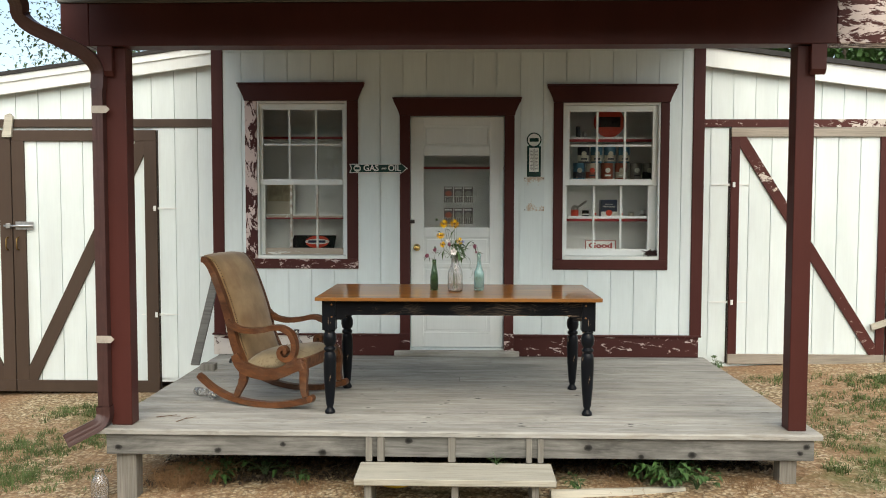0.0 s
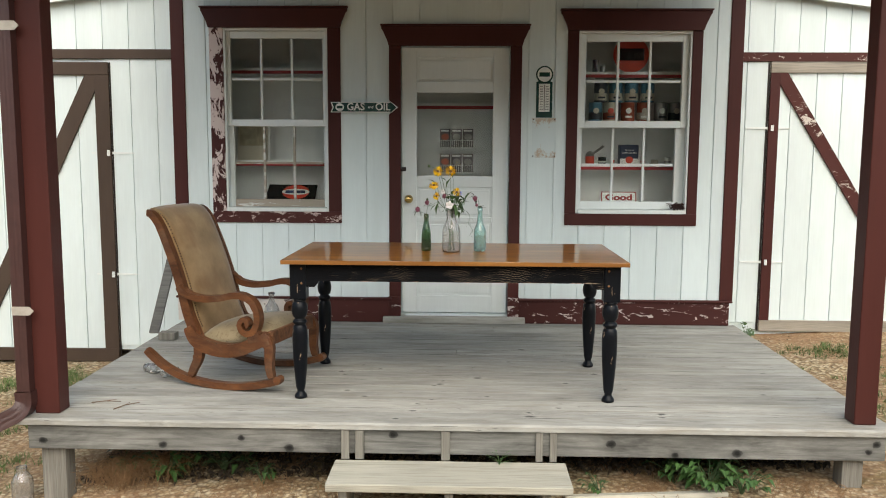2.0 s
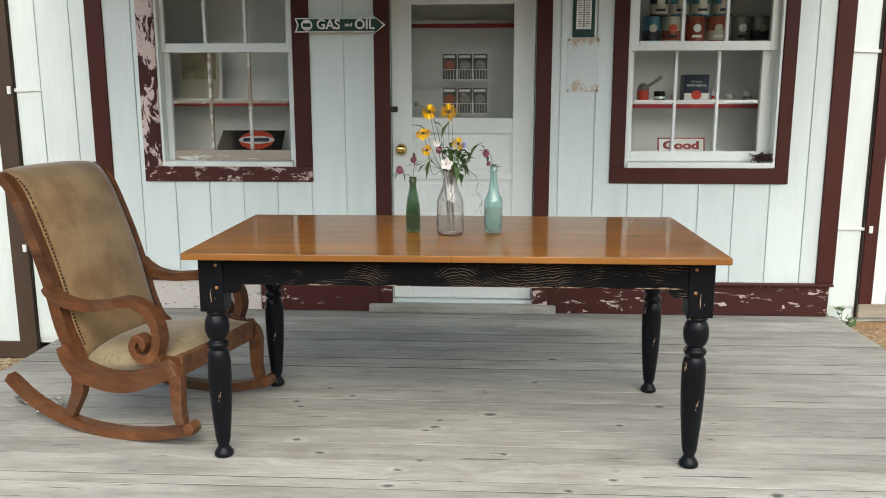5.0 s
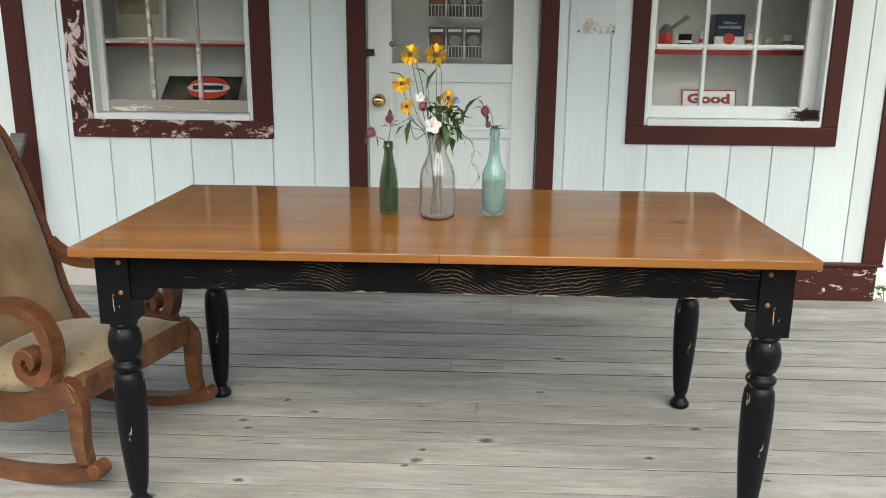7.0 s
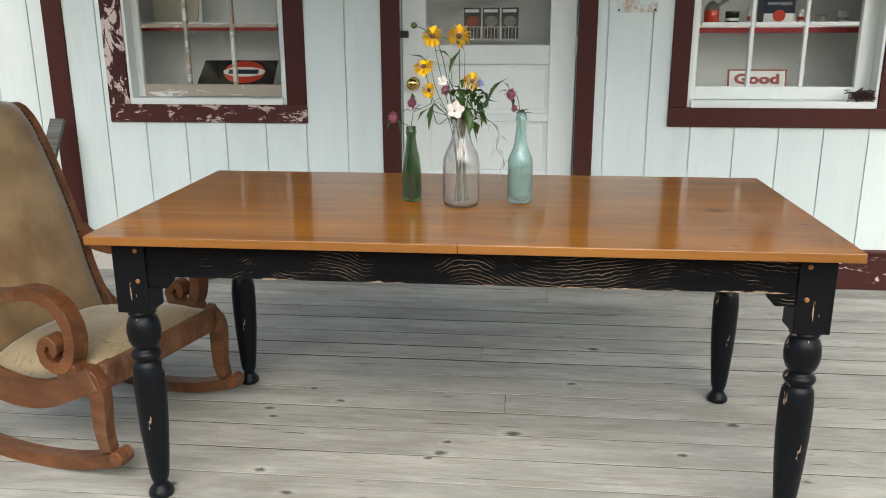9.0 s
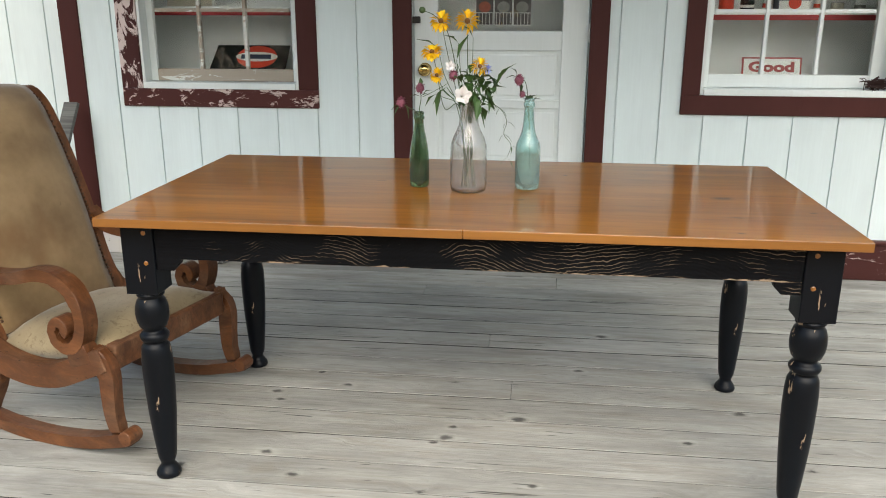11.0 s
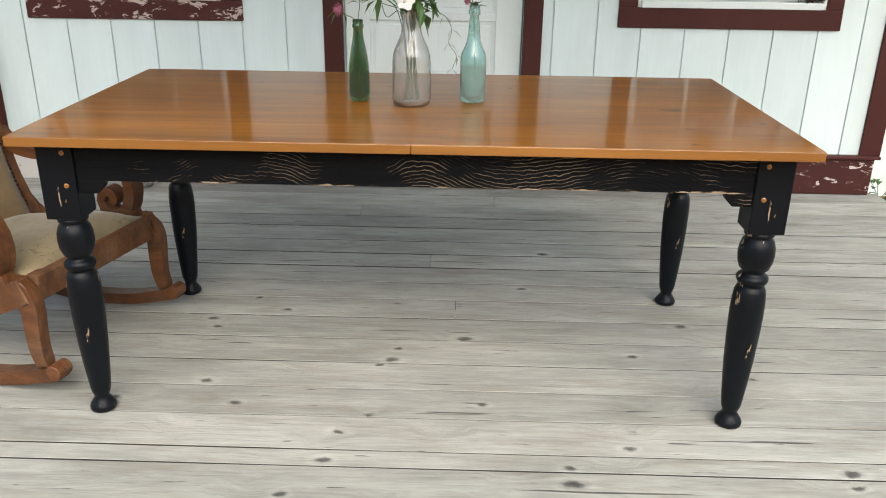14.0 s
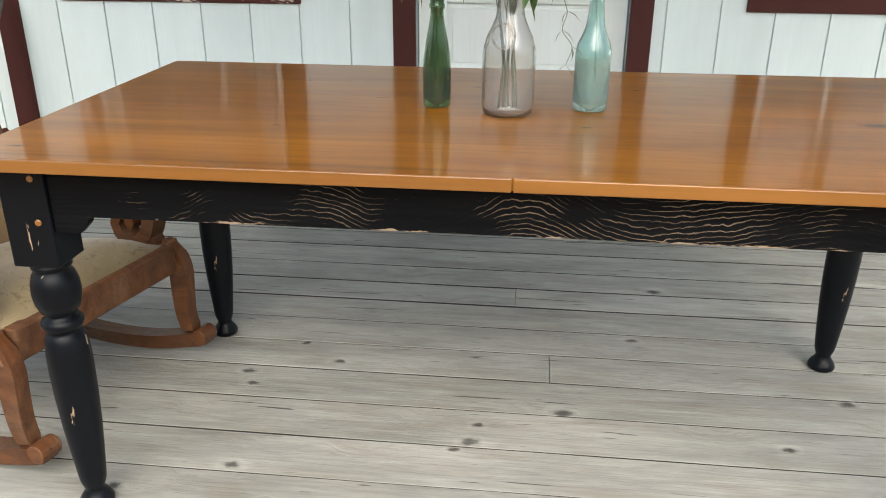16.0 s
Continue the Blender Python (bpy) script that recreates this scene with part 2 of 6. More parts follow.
    nt.links.new(near_k, third.inputs[0])
    torn = mix(nt, 0.2, ramp(nt, third.outputs[0], [(0.07, grey(0.12)), (0.15, grey(0.42)), (0.20, grey(0.95)), (0.32, grey(1.28)), (0.60, grey(1.08))]), ramp(nt, g, [(0.35, grey(0.55)), (0.6, grey(1.0))]), 'MIX')
    near_f = ramp(nt, third.outputs[0], [(0.24, grey(1.0)), (0.60, grey(0.0))])
    col = mix(nt, near_f, col, mix(nt, 1.0, col, torn, 'MULTIPLY'))
    grime = noise_tex(nt, coords(nt), 1.3, 4, 0.6)
    col = mix(nt, 1.0, col, ramp(nt, grime, [(0.3, grey(0.88)), (0.7, grey(1.05))]), 'MULTIPLY')
    nt.links.new(tone(nt, col, 0.82, 1.04), b.inputs["Base Color"])
    bump(nt, b, mix(nt, 0.5, g, chk), 0.9, 0.003)
    return m


def chair_wood():
    """Old varnish gone in patches: dark brown in the pores, orange where oiled, grey where rubbed bare."""
    m, nt, b = mat("worn_walnut_frame", 0.5, 0.0, 0.35)
    g = noise_tex(nt, shifted(nt, coords(nt, (0.22, 1, 0.6)), 6), 36, 6, 0.7, 0.6)
    big = noise_tex(nt, shifted(nt, coords(nt), 6), 7, 5, 0.65, 0.4)
    col = ramp(nt, g, [(0.25, (0.055, 0.019, 0.008)), (0.52, (0.120, 0.045, 0.017)), (0.75, (0.200, 0.078, 0.028))])
    rub = ramp(nt, big, [(0.50, grey(0.0)), (0.74, grey(0.50))])
    col = mix(nt, rub, col, mix(nt, 1.0, (0.22, 0.140, 0.085), ramp(nt, g, [(0.3, grey(0.45)), (0.65, grey(1.1))]), 'MULTIPLY'))
    dark = noise_tex(nt, shifted(nt, coords(nt), 3), 3.2, 4, 0.6)
    col = mix(nt, 1.0, col, ramp(nt, dark, [(0.30, grey(0.62)), (0.60, grey(1.05))]), 'MULTIPLY')
    nick = noise_tex(nt, shifted(nt, coords(nt, (0.5, 1, 1)), 5), 120, 2, 0.5)
    col = mix(nt, 1.0, col, ramp(nt, nick, [(0.24, grey(0.3)), (0.30, grey(1.0))]), 'MULTIPLY')
    nt.links.new(col, b.inputs["Base Color"])
    nt.links.new(ramp(nt, big, [(0.4, grey(0.38)), (0.65, grey(0.68))]), b.inputs["Roughness"])
    bump(nt, b, mix(nt, 0.4, g, nick), 0.5, 0.002)
    return m


def plain(name, col, rough=0.5, metal=0.0, var=0.12, scale=18.0, relief=0.1):
    m, nt, b = mat(name, rough, metal)
    v = coords(nt)
    n = noise_tex(nt, v, scale, 5, 0.65)
    nt.links.new(mix(nt, 1.0, col, ramp(nt, n, [(0.3, grey(1 - var)), (0.7, grey(1 + var * 0.3))]), 'MULTIPLY'), b.inputs["Base Color"])
    if relief:
        bump(nt, b, n, relief, 0.002)
    return m


def glass(name, col, rough=0.0, through_share=1.0):
    m, nt, b = mat(name, rough)
    b.inputs["Base Color"].default_value = (*col, 1)
    b.inputs["Transmission Weight"].default_value = through_share
    b.inputs["IOR"].default_value = 1.45
    if rough:
        b.inputs["Coat Weight"].default_value = 0.35
        b.inputs["Coat Roughness"].default_value = 0.03
    return m


WHITE = paint("white_board_paint", (0.735, 0.82, 0.815), (0.44, 0.42, 0.38), 0.25, 2, 0.5, 42, 0.14)
WHITE_TRIM = paint("white_trim_paint", (0.77, 0.81, 0.79), (0.42, 0.38, 0.32), 0.13, 2, 0.45, 16, 0.10)
WHITE_WORN = paint("flaking_white_paint", (0.74, 0.74, 0.69), (0.36, 0.31, 0.25), 0.62, 0, 0.55, 20, 0.2)
MAROON = paint("maroon_paint", (0.072, 0.021, 0.018), (0.50, 0.40, 0.37), 0.19, 2, 0.5, 18, 0.25)
MAROON_WORN = paint("flaking_maroon_paint", (0.080, 0.024, 0.021), (0.55, 0.44, 0.41), 0.44, 0, 0.55, 27, 0.25, 0.4)
MAROON_SKIRT = paint("scuffed_maroon_paint", (0.072, 0.022, 0.019), (0.55, 0.47, 0.44), 0.27, 0, 0.55, 25, 0.25, 0.35)
MAROON_BARE = paint("badly_peeled_maroon_paint", (0.062, 0.020, 0.018), (0.62, 0.58, 0.54), 0.74, 0, 0.6, 20, 0.2, 0.45)
MAROON_PEELED = paint("peeled_maroon_paint", (0.060, 0.018, 0.016), (0.58, 0.48, 0.45), 0.79, 2, 0.6, 13, 0.2, 0.5)
MAROON_BAND = paint("peeling_maroon_band", (0.080, 0.024, 0.020), (0.55, 0.50, 0.45), 0.42, 0, 0.6, 22, 0.25, 0.5)
POST_PAINT = paint("porch_post_paint", (0.076, 0.023, 0.019), (0.42, 0.22, 0.18), 0.20, 2, 0.42, 22, 0.2)
UMBER = paint("umber_paint", (0.075, 0.052, 0.039), (0.35, 0.30, 0.25), 0.05, 2, 0.5, 18, 0.2)
DECK = deck_wood()
GREYWOOD = wood("grey_weathered_timber", (0.060, 0.058, 0.052), (0.215, 0.212, 0.195), 0, 0.85, True, 0.0, 26, 0.3, 0.1, 0.6, False, 0.07)
RIMWOOD = rim_wood()
GREYPOST = wood("grey_weathered_post", (0.125, 0.115, 0.095), (0.33, 0.312, 0.27), 2, 0.85)
TANWOOD = wood("pale_step_timber", (0.40, 0.375, 0.30), (0.60, 0.575, 0.48), 0, 0.75)
HONEY = wood("honey_varnished_pine", (0.19, 0.062, 0.006), (0.47, 0.182, 0.015), 0, 0.30, True, 0.7, 17, 0.12, 0.26, 0.05, True, 0.16)
HONEY.node_tree.nodes["Principled BSDF"].inputs["Specular IOR Level"].default_value = 0.12
HONEY_EDGE = wood("honey_varnished_edge", (0.19, 0.070, 0.012), (0.33, 0.138, 0.030), 0, 0.3, False, 0.6, 30, 0.05, 0.05, 0.05)
CHAIRWOOD = chair_wood()
BARE = wood("bare_weathered_sash", (0.22, 0.19, 0.15), (0.40, 0.36, 0.30), 0, 0.8, False)
TWIG = plain("dry_twig", (0.16, 0.10, 0.06), 0.8)
NESTM = plain("dark_rusty_wire", (0.035, 0.014, 0.012), 0.6)
BRASS = plain("polished_brass", (0.72, 0.50, 0.18), 0.18, 1.0, 0.1, 10, 0.02)
OLDBRASS = plain("aged_brass", (0.30, 0.20, 0.08), 0.4, 1.0)
TACK = plain("dark_bronze_tack", (0.055, 0.024, 0.010), 0.4, 0.6)
STEEL = plain("galvanised_steel", (0.55, 0.56, 0.56), 0.38, 0.9, 0.2, 30)
WHITESTEEL = plain("painted_hinge_metal", (0.62, 0.64, 0.62), 0.5, 0.0, 0.25, 40)
DARKIRON = plain("dark_iron", (0.03, 0.025, 0.022), 0.5, 0.4)
STRAPM = plain("weathered_strap", (0.46, 0.42, 0.36), 0.6, 0.2, 0.2, 30)
SPOUT = plain("brown_enamel_spout", (0.058, 0.024, 0.021), 0.45, 0.0, 0.18, 12)
SHINGLE = plain("dark_roof_shingle", (0.035, 0.033, 0.032), 0.9, 0.0, 0.4, 30, 0.4)
PANE = glass("window_pane", (0.96, 0.98, 0.97))
GREEN_GLASS = glass("green_bottle_glass", (0.20, 0.33, 0.18), 0.06, 0.93)
AQUA_GLASS = glass("aqua_bottle_glass", (0.58, 0.81, 0.78), 0.10, 0.82)
CLEAR_GLASS = glass("clear_jar_glass", (0.85, 0.84, 0.82), 0.05, 0.93)
INNER = plain("pale_interior_paint", (0.86, 0.88, 0.86), 0.6, 0.0, 0.06, 3, 0.05)
INFLOOR = plain("interior_floor", (0.25, 0.20, 0.15), 0.6)
REDEDGE = plain("red_shelf_edge", (0.36, 0.018, 0.022), 0.5)
SIGNBLACK = plain("black_enamel", (0.012, 0.015, 0.015), 0.25)
SIGNGREEN = plain("dark_green_enamel", (0.012, 0.05, 0.04), 0.25, 0.0, 0.2)
SIGNWHITE = plain("white_enamel", (0.78, 0.80, 0.76), 0.3, 0.0, 0.1)
SIGNDEEP = plain("deep_red_enamel", (0.30, 0.022, 0.020), 0.4, 0.0, 0.12, 18)
SIGNRED = plain("orange_red_enamel", (0.62, 0.055, 0.025), 0.3, 0.0, 0.1)
SIGNBLUE = plain("navy_enamel", (0.011, 0.024, 0.062), 0.35)
TINBLUE = plain("blue_tin", (0.07, 0.20, 0.29), 0.35, 0.2, 0.35, 30)
TINRED = plain("rusty_red_tin", (0.34, 0.085, 0.045), 0.45, 0.2, 0.35)
TINGREY = plain("grey_tin", (0.30, 0.30, 0.28), 0.35, 0.6, 0.3)
TINCREAM = plain("cream_tin_band", (0.55, 0.52, 0.42), 0.5, 0.0, 0.2)
TINDARK = plain("dark_tin", (0.03, 0.035, 0.05), 0.4, 0.2)
PAPER = plain("faded_paper", (0.62, 0.58, 0.47), 0.8, 0.0, 0.12, 9)
PAPERDARK = plain("printed_leaflet", (0.10, 0.09, 0.09), 0.7, 0.0, 0.5, 40)
LEAF = plain("leaf_green", (0.052, 0.118, 0.028), 0.5, 0.0, 0.3, 40)
LEAFDARK = plain("dark_leaf", (0.035, 0.075, 0.022), 0.55, 0.0, 0.35, 12)
STEM = plain("plant_stem", (0.05, 0.09, 0.03), 0.6)
PETAL_Y = plain("yellow_petal", (0.93, 0.60, 0.015), 0.55, 0.0, 0.15, 40)
PETAL_W = plain("white_petal", (0.70, 0.67, 0.65), 0.55, 0.0, 0.05)
PETAL_P = plain("clover_pink", (0.25, 0.075, 0.115), 0.65, 0.0, 0.3, 200)
PETAL_B = plain("blue_petal", (0.30, 0.36, 0.80), 0.6)
DISC = plain("brown_flower_disc", (0.16, 0.07, 0.012), 0.8, 0.0, 0.3, 300)
BARK = plain("tree_bark", (0.09, 0.07, 0.05), 0.9, 0.0, 0.4, 14, 0.8)
CHIPM = plain("pale_gravel", (0.42, 0.33, 0.21), 0.9, 0.0, 0.3, 60)
YELLOWM = plain("yellow_plastic", (0.75, 0.55, 0.04), 0.4)


def black_distressed():
    """Black paint rubbed through along the grain, tan wood below."""
    m, nt, b = mat("rubbed_black_paint", 0.45, 0.0, 0.1)
    def calc(op, p, q=0.0, r=0.0):
        n = nt.nodes.new("ShaderNodeMath")
        n.operation = op
        for k, val in enumerate((p, q, r)):
            if isinstance(val, (int, float)):
                n.inputs[k].default_value = val
            else:
                nt.links.new(val, n.inputs[k])
        return n.outputs[0]

    sp = nt.nodes.new("ShaderNodeSeparateXYZ")
    nt.links.new(coords(nt), sp.inputs[0])
    x, z = sp.outputs["X"], sp.outputs["Z"]
    level = calc('MULTIPLY_ADD', noise_tex(nt, coords(nt, (0.42, 1, 1)), 5.0, 2, 0.5), 0.055, z)
    # the grain arches over a heart in the middle and round a few knots
    for cx, wide, high in ((0.02, 0.115, -0.075), (-0.50, 0.045, -0.032), (-0.22, 0.06, 0.030), (0.52, 0.16, -0.045)):
        d = calc('ADD', x, -cx)
        d = calc('MULTIPLY', calc('MULTIPLY', d, d), -1.0 / wide ** 2)
        level = calc('MULTIPLY_ADD', calc('EXPONENT', d), high, level)
    co = nt.nodes.new("ShaderNodeCombineXYZ")
    nt.links.new(x, co.inputs[0])
    nt.links.new(level, co.inputs[2])
    wv = nt.nodes.new("ShaderNodeTexWave")
    wv.bands_direction = 'Z'
    wv.inputs["Scale"].default_value = 34
    wv.inputs["Distortion"].default_value = 6.5
    wv.inputs["Detail"].default_value = 4.0
    wv.inputs["Detail Scale"].default_value = 0.9
    nt.links.new(co.outputs[0], wv.inputs["Vector"])
    area = noise_tex(nt, coords(nt, (0.30, 1, 1)), 22.0, 6, 0.75)
    su = nt.nodes.new("ShaderNodeMath")
    su.operation = 'MULTIPLY'
    nt.links.new(ramp(nt, wv.outputs["Fac"], [(0.80, grey(0)), (0.97, grey(1))]), su.inputs[0])
    field = noise_tex(nt, coords(nt, (0.5, 1, 1), (3.1, 0, 0)), 8.0, 4, 0.6)
    area = mix(nt, 1.0, area, ramp(nt, field, [(0.42, grey(0.25)), (0.60, grey(1.10))]), 'MULTIPLY')
    nt.links.new(area, su.inputs[1])
    mask = ramp(nt, su.outputs[0], [(0.34, grey(0)), (0.58, grey(0.56))])
    sep = nt.nodes.new("ShaderNodeSeparateXYZ")
    nt.links.new(coords(nt), sep.inputs[0])
    low = ramp(nt, sep.outputs["Z"], [(0.640, grey(0.0)), (0.6445, grey(0.31)), (0.658, grey(0.0))])
    rub = noise_tex(nt, coords(nt, (0.3, 1, 1)), 26, 5, 0.7)
    ed = nt.nodes.new("ShaderNodeMath")
    ed.operation = 'ADD'
    nt.links.new(low, ed.inputs[0])
    nt.links.new(rub, ed.inputs[1])
    mask = mix(nt, 1.0, mask, ramp(nt, ed.outputs[0], [(0.80, grey(0)), (0.84, grey(0.9))]), 'ADD')
    grain = noise_tex(nt, coords(nt, (0.05, 1, 1)), 60, 4, 0.6)
    base = ramp(nt, grain, [(0.3, (0.0022, 0.0025, 0.0034)), (0.7, (0.0055, 0.006, 0.0075))])
    flake = noise_tex(nt, coords(nt, (0.22, 1, 1), (1.7, 0, 0.4)), 17, 5, 0.62, 0.8)
    mask = mix(nt, 1.0, mask, ramp(nt, flake, [(0.665, grey(0)), (0.69, grey(0.75))]), 'ADD')
    nt.links.new(mix(nt, mask, base, (0.36, 0.265, 0.185)), b.inputs["Base Color"])
    bump(nt, b, wv.outputs["Fac"], 0.22, 0.002)
    return m


def black_leg():
    m, nt, b = mat("worn_black_leg", 0.38, 0.0, 0.18)
    v = coords(nt, (1, 1, 0.16))
    n = noise_tex(nt, v, 44, 4, 0.65, 0.5)
    a = noise_tex(nt, coords(nt), 9, 3, 0.5)
    su = nt.nodes.new("ShaderNodeMath")
    su.operation = 'MULTIPLY_ADD'
    su.inputs[1].default_value = 0.6
    nt.links.new(a, su.inputs[0])
    nt.links.new(n, su.inputs[2])
    mask = ramp(nt, su.outputs[0], [(1.02, grey(0)), (1.04, grey(1))])
    mask.node.color_ramp.elements[0].position = 0.972
    mask.node.color_ramp.elements[1].position = 0.988
    nt.links.new(mix(nt, mask, (0.0036, 0.0048, 0.0072), (0.33, 0.235, 0.155)), b.inputs["Base Color"])
    bump(nt, b, n, 0.2, 0.001)
    return m


def fabric(name, lo, hi, mottled):
    m, nt, b = mat(name, 0.9, 0.0, 0.2)
    v = coords(nt)
    n = noise_tex(nt, v, 4.5, 5, 0.6)
    f = noise_tex(nt, v, 300, 2, 0.5)
    col = ramp(nt, n, [(0.3, lo), (0.7, hi)])
    if mottled:
        s = noise_tex(nt, v, 38, 6, 0.75, 1.2)
        col = mix(nt, ramp(nt, s, [(0.55, grey(0)), (0.62, grey(0.7))]), col, (0.13, 0.09, 0.045))
    else:
        s = noise_tex(nt, coords(nt, (1, 1, 0.6)), 5.5, 3, 0.5)
        col = mix(nt, ramp(nt, s, [(0.52, grey(0)), (0.70, grey(0.75))]), col, (0.155, 0.078, 0.030))
        fleck = noise_tex(nt, v, 46, 4, 0.7)
        col = mix(nt, ramp(nt, fleck, [(0.66, grey(0)), (0.72, grey(0.6))]), col, (0.10, 0.06, 0.03))
    nt.links.new(col, b.inputs["Base Color"])
    bump(nt, b, f, 0.25, 0.001)
    b.inputs["Sheen Weight"].default_value = 0.3
    return m


def ground_mat():
    m, nt, b = mat("gravelly_ground", 0.95, 0.0, 0.2)
    v = coords(nt)
    vo = nt.nodes.new("ShaderNodeTexVoronoi")
    vo.inputs["Scale"].default_value = 42
    nt.links.new(v, vo.inputs["Vector"])
    sp = nt.nodes.new("ShaderNodeSeparateColor")
    nt.links.new(vo.outputs["Color"], sp.inputs[0])
    chips = ramp(nt, sp.outputs[0], [(0.0, (0.24, 0.16, 0.09)), (0.55, (0.46, 0.35, 0.21)), (1.0, (0.66, 0.56, 0.39))])
    edge = ramp(nt, vo.outputs["Distance"], [(0.25, grey(1)), (0.75, grey(0.45))])
    chips = mix(nt, 1.0, chips, edge, 'MULTIPLY')
    big = noise_tex(nt, v, 1.1, 6, 0.65)
    soil = ramp(nt, noise_tex(nt, v, 24, 5, 0.7), [(0.3, (0.16, 0.085, 0.042)), (0.7, (0.36, 0.215, 0.12))])
    col = mix(nt, ramp(nt, big, [(0.42, grey(0)), (0.60, grey(0.8))]), chips, soil)
    far = noise_tex(nt, v, 0.5, 5, 0.7)
    col = mix(nt, ramp(nt, far, [(0.55, grey(0)), (0.66, grey(0.7))]), col, (0.09, 0.12, 0.04))
    nt.links.new(col, b.inputs["Base Color"])
    bump(nt, b, vo.outputs["Distance"], 0.7, 0.01)
    return m


def rusty_plate():
    m, nt, b = mat("rust_stained_plate", 0.4)
    v = coords(nt)
    n = noise_tex(nt, v, 16, 5, 0.7)
    sep = nt.nodes.new("ShaderNodeSeparateXYZ")
    nt.links.new(coords(nt, (1, 1, 1)), sep.inputs[0])
    z = nt.nodes.new("ShaderNodeMath")
    z.operation = 'ABSOLUTE'
    nt.links.new(sep.outputs["Z"], z.inputs[0])
    su = nt.nodes.new("ShaderNodeMath")
    su.operation = 'MULTIPLY_ADD'
    su.inputs[1].default_value = 2.4
    nt.links.new(z.outputs[0], su.inputs[0])
    nt.links.new(n, su.inputs[2])
    mask = ramp(nt, su.outputs[0], [(0.75, grey(0)), (0.86, grey(0.7))])
    nt.links.new(mix(nt, mask, (0.62, 0.70, 0.70), (0.42, 0.26, 0.13)), b.inputs["Base Color"])
    return m


BLACKWOOD = black_distressed()
BLACKLEG = black_leg()
BACKCLOTH = fabric("tan_velvet_back", (0.145, 0.088, 0.040), (0.295, 0.202, 0.104), False)
SEATCLOTH = fabric("worn_brocade_seat", (0.185, 0.142, 0.080), (0.325, 0.262, 0.162), True)
GROUND = ground_mat()
PLATEM = rusty_plate()


# ---- mesh helpers ----
def finish(name, bm, material, smooth=False):
    bmesh.ops.recalc_face_normals(bm, faces=bm.faces[:])
    me = bpy.data.meshes.new(name)
    bm.to_mesh(me)
    bm.free()
    me.materials.append(material)
    if smooth:
        me.shade_smooth()
    return me


def thing(name, loc=(0, 0, 0), label="", category="", group="", kind="", rz=0):
    ob = new(name)
    ob.empty_display_size = 0.1
    ob.matrix_world = pose(*loc, 0, 0, rz)
    return tagged(ob, label, category, group, kind)


def part(name, bm, material, parent, label="", smooth=False, at=None):
    ob = new(name, finish(name, bm, material, smooth) if isinstance(bm, bmesh.types.BMesh) else bm)
    ob.parent = parent
    if at is not None:
        ob.matrix_basis = at
    if label:
        tagged(ob, label)
    return ob


def box(bm, x0, x1, y0, y1, z0, z1, bevel=0.0):
    vs = [bm.verts.new((x, y, z)) for x in (x0, x1) for y in (y0, y1) for z in (z0, z1)]
    fs = [bm.faces.new([vs[i] for i in f]) for f in ((0, 1, 3, 2), (4, 6, 7, 5), (0, 4, 5, 1), (2, 3, 7, 6), (0, 2, 6, 4), (1, 5, 7, 3))]
    if bevel:
        es = list({e for f in fs for e in f.edges})
        bmesh.ops.bevel(bm, geom=es, offset=bevel, segments=2, profile=0.5, affect='EDGES')
    return bm


def cube(x0, x1, y0, y1, z0, z1, bevel=0.0):
    return box(bmesh.new(), x0, x1, y0, y1, z0, z1, bevel)


def prism(bm, pts, d0, d1, axis="y", bevel=0.0):
    """A flat outline given extent along one axis; pts are the other two coordinates in order."""
    def at(p, d):
        return (p[0], d, p[1]) if axis == "y" else (d, p[0], p[1]) if axis == "x" else (p[0], p[1], d)
    a = [bm.verts.new(at(p, d0)) for p in pts]
    b = [bm.verts.new(at(p, d1)) for p in pts]
    fs = [bm.faces.new(a), bm.faces.new(b[::-1])]
    n = len(pts)
    for i in range(n):
        fs.append(bm.faces.new((a[i], b[i], b[(i + 1) % n], a[(i + 1) % n])))
    if bevel:
        es = [e for f in fs[:2] for e in f.edges]
        bmesh.ops.bevel(bm, geom=es, offset=bevel, segments=3, profile=0.5, affect='EDGES')
    return bm


def lathe(bm, prof, segs=24, c=(0, 0, 0)):
    rings = []
    for r, z in prof:
        rings.append([bm.verts.new((c[0] + r * math.cos(2 * math.pi * i / segs), c[1] + r * math.sin(2 * math.pi * i / segs), c[2] + z)) for i in range(segs)])
    for a, b in zip(rings, rings[1:]):
        for i in range(segs):
            bm.faces.new((a[i], a[(i + 1) % segs], b[(i + 1) % segs], b[i]))
    bm.faces.new(rings[0][::-1])
    bm.faces.new(rings[-1])
    return bm


def smooth_path(pts, n=6):
    """Catmull-Rom through points of any dimension."""
    p = [Vector(q) for q in pts]
    p = [2 * p[0] - p[1]] + p + [2 * p[-1] - p[-2]]
    out = []
    for i in range(1, len(p) - 2):
        for k in range(n):
            t = k / n
            out.append(0.5 * (2 * p[i] + (p[i + 1] - p[i - 1]) * t + (2 * p[i - 1] - 5 * p[i] + 4 * p[i + 1] - p[i + 2]) * t * t + (3 * p[i] - p[i - 1] - 3 * p[i + 1] + p[i + 2]) * t ** 3))
    out.append(p[-2])
    return out


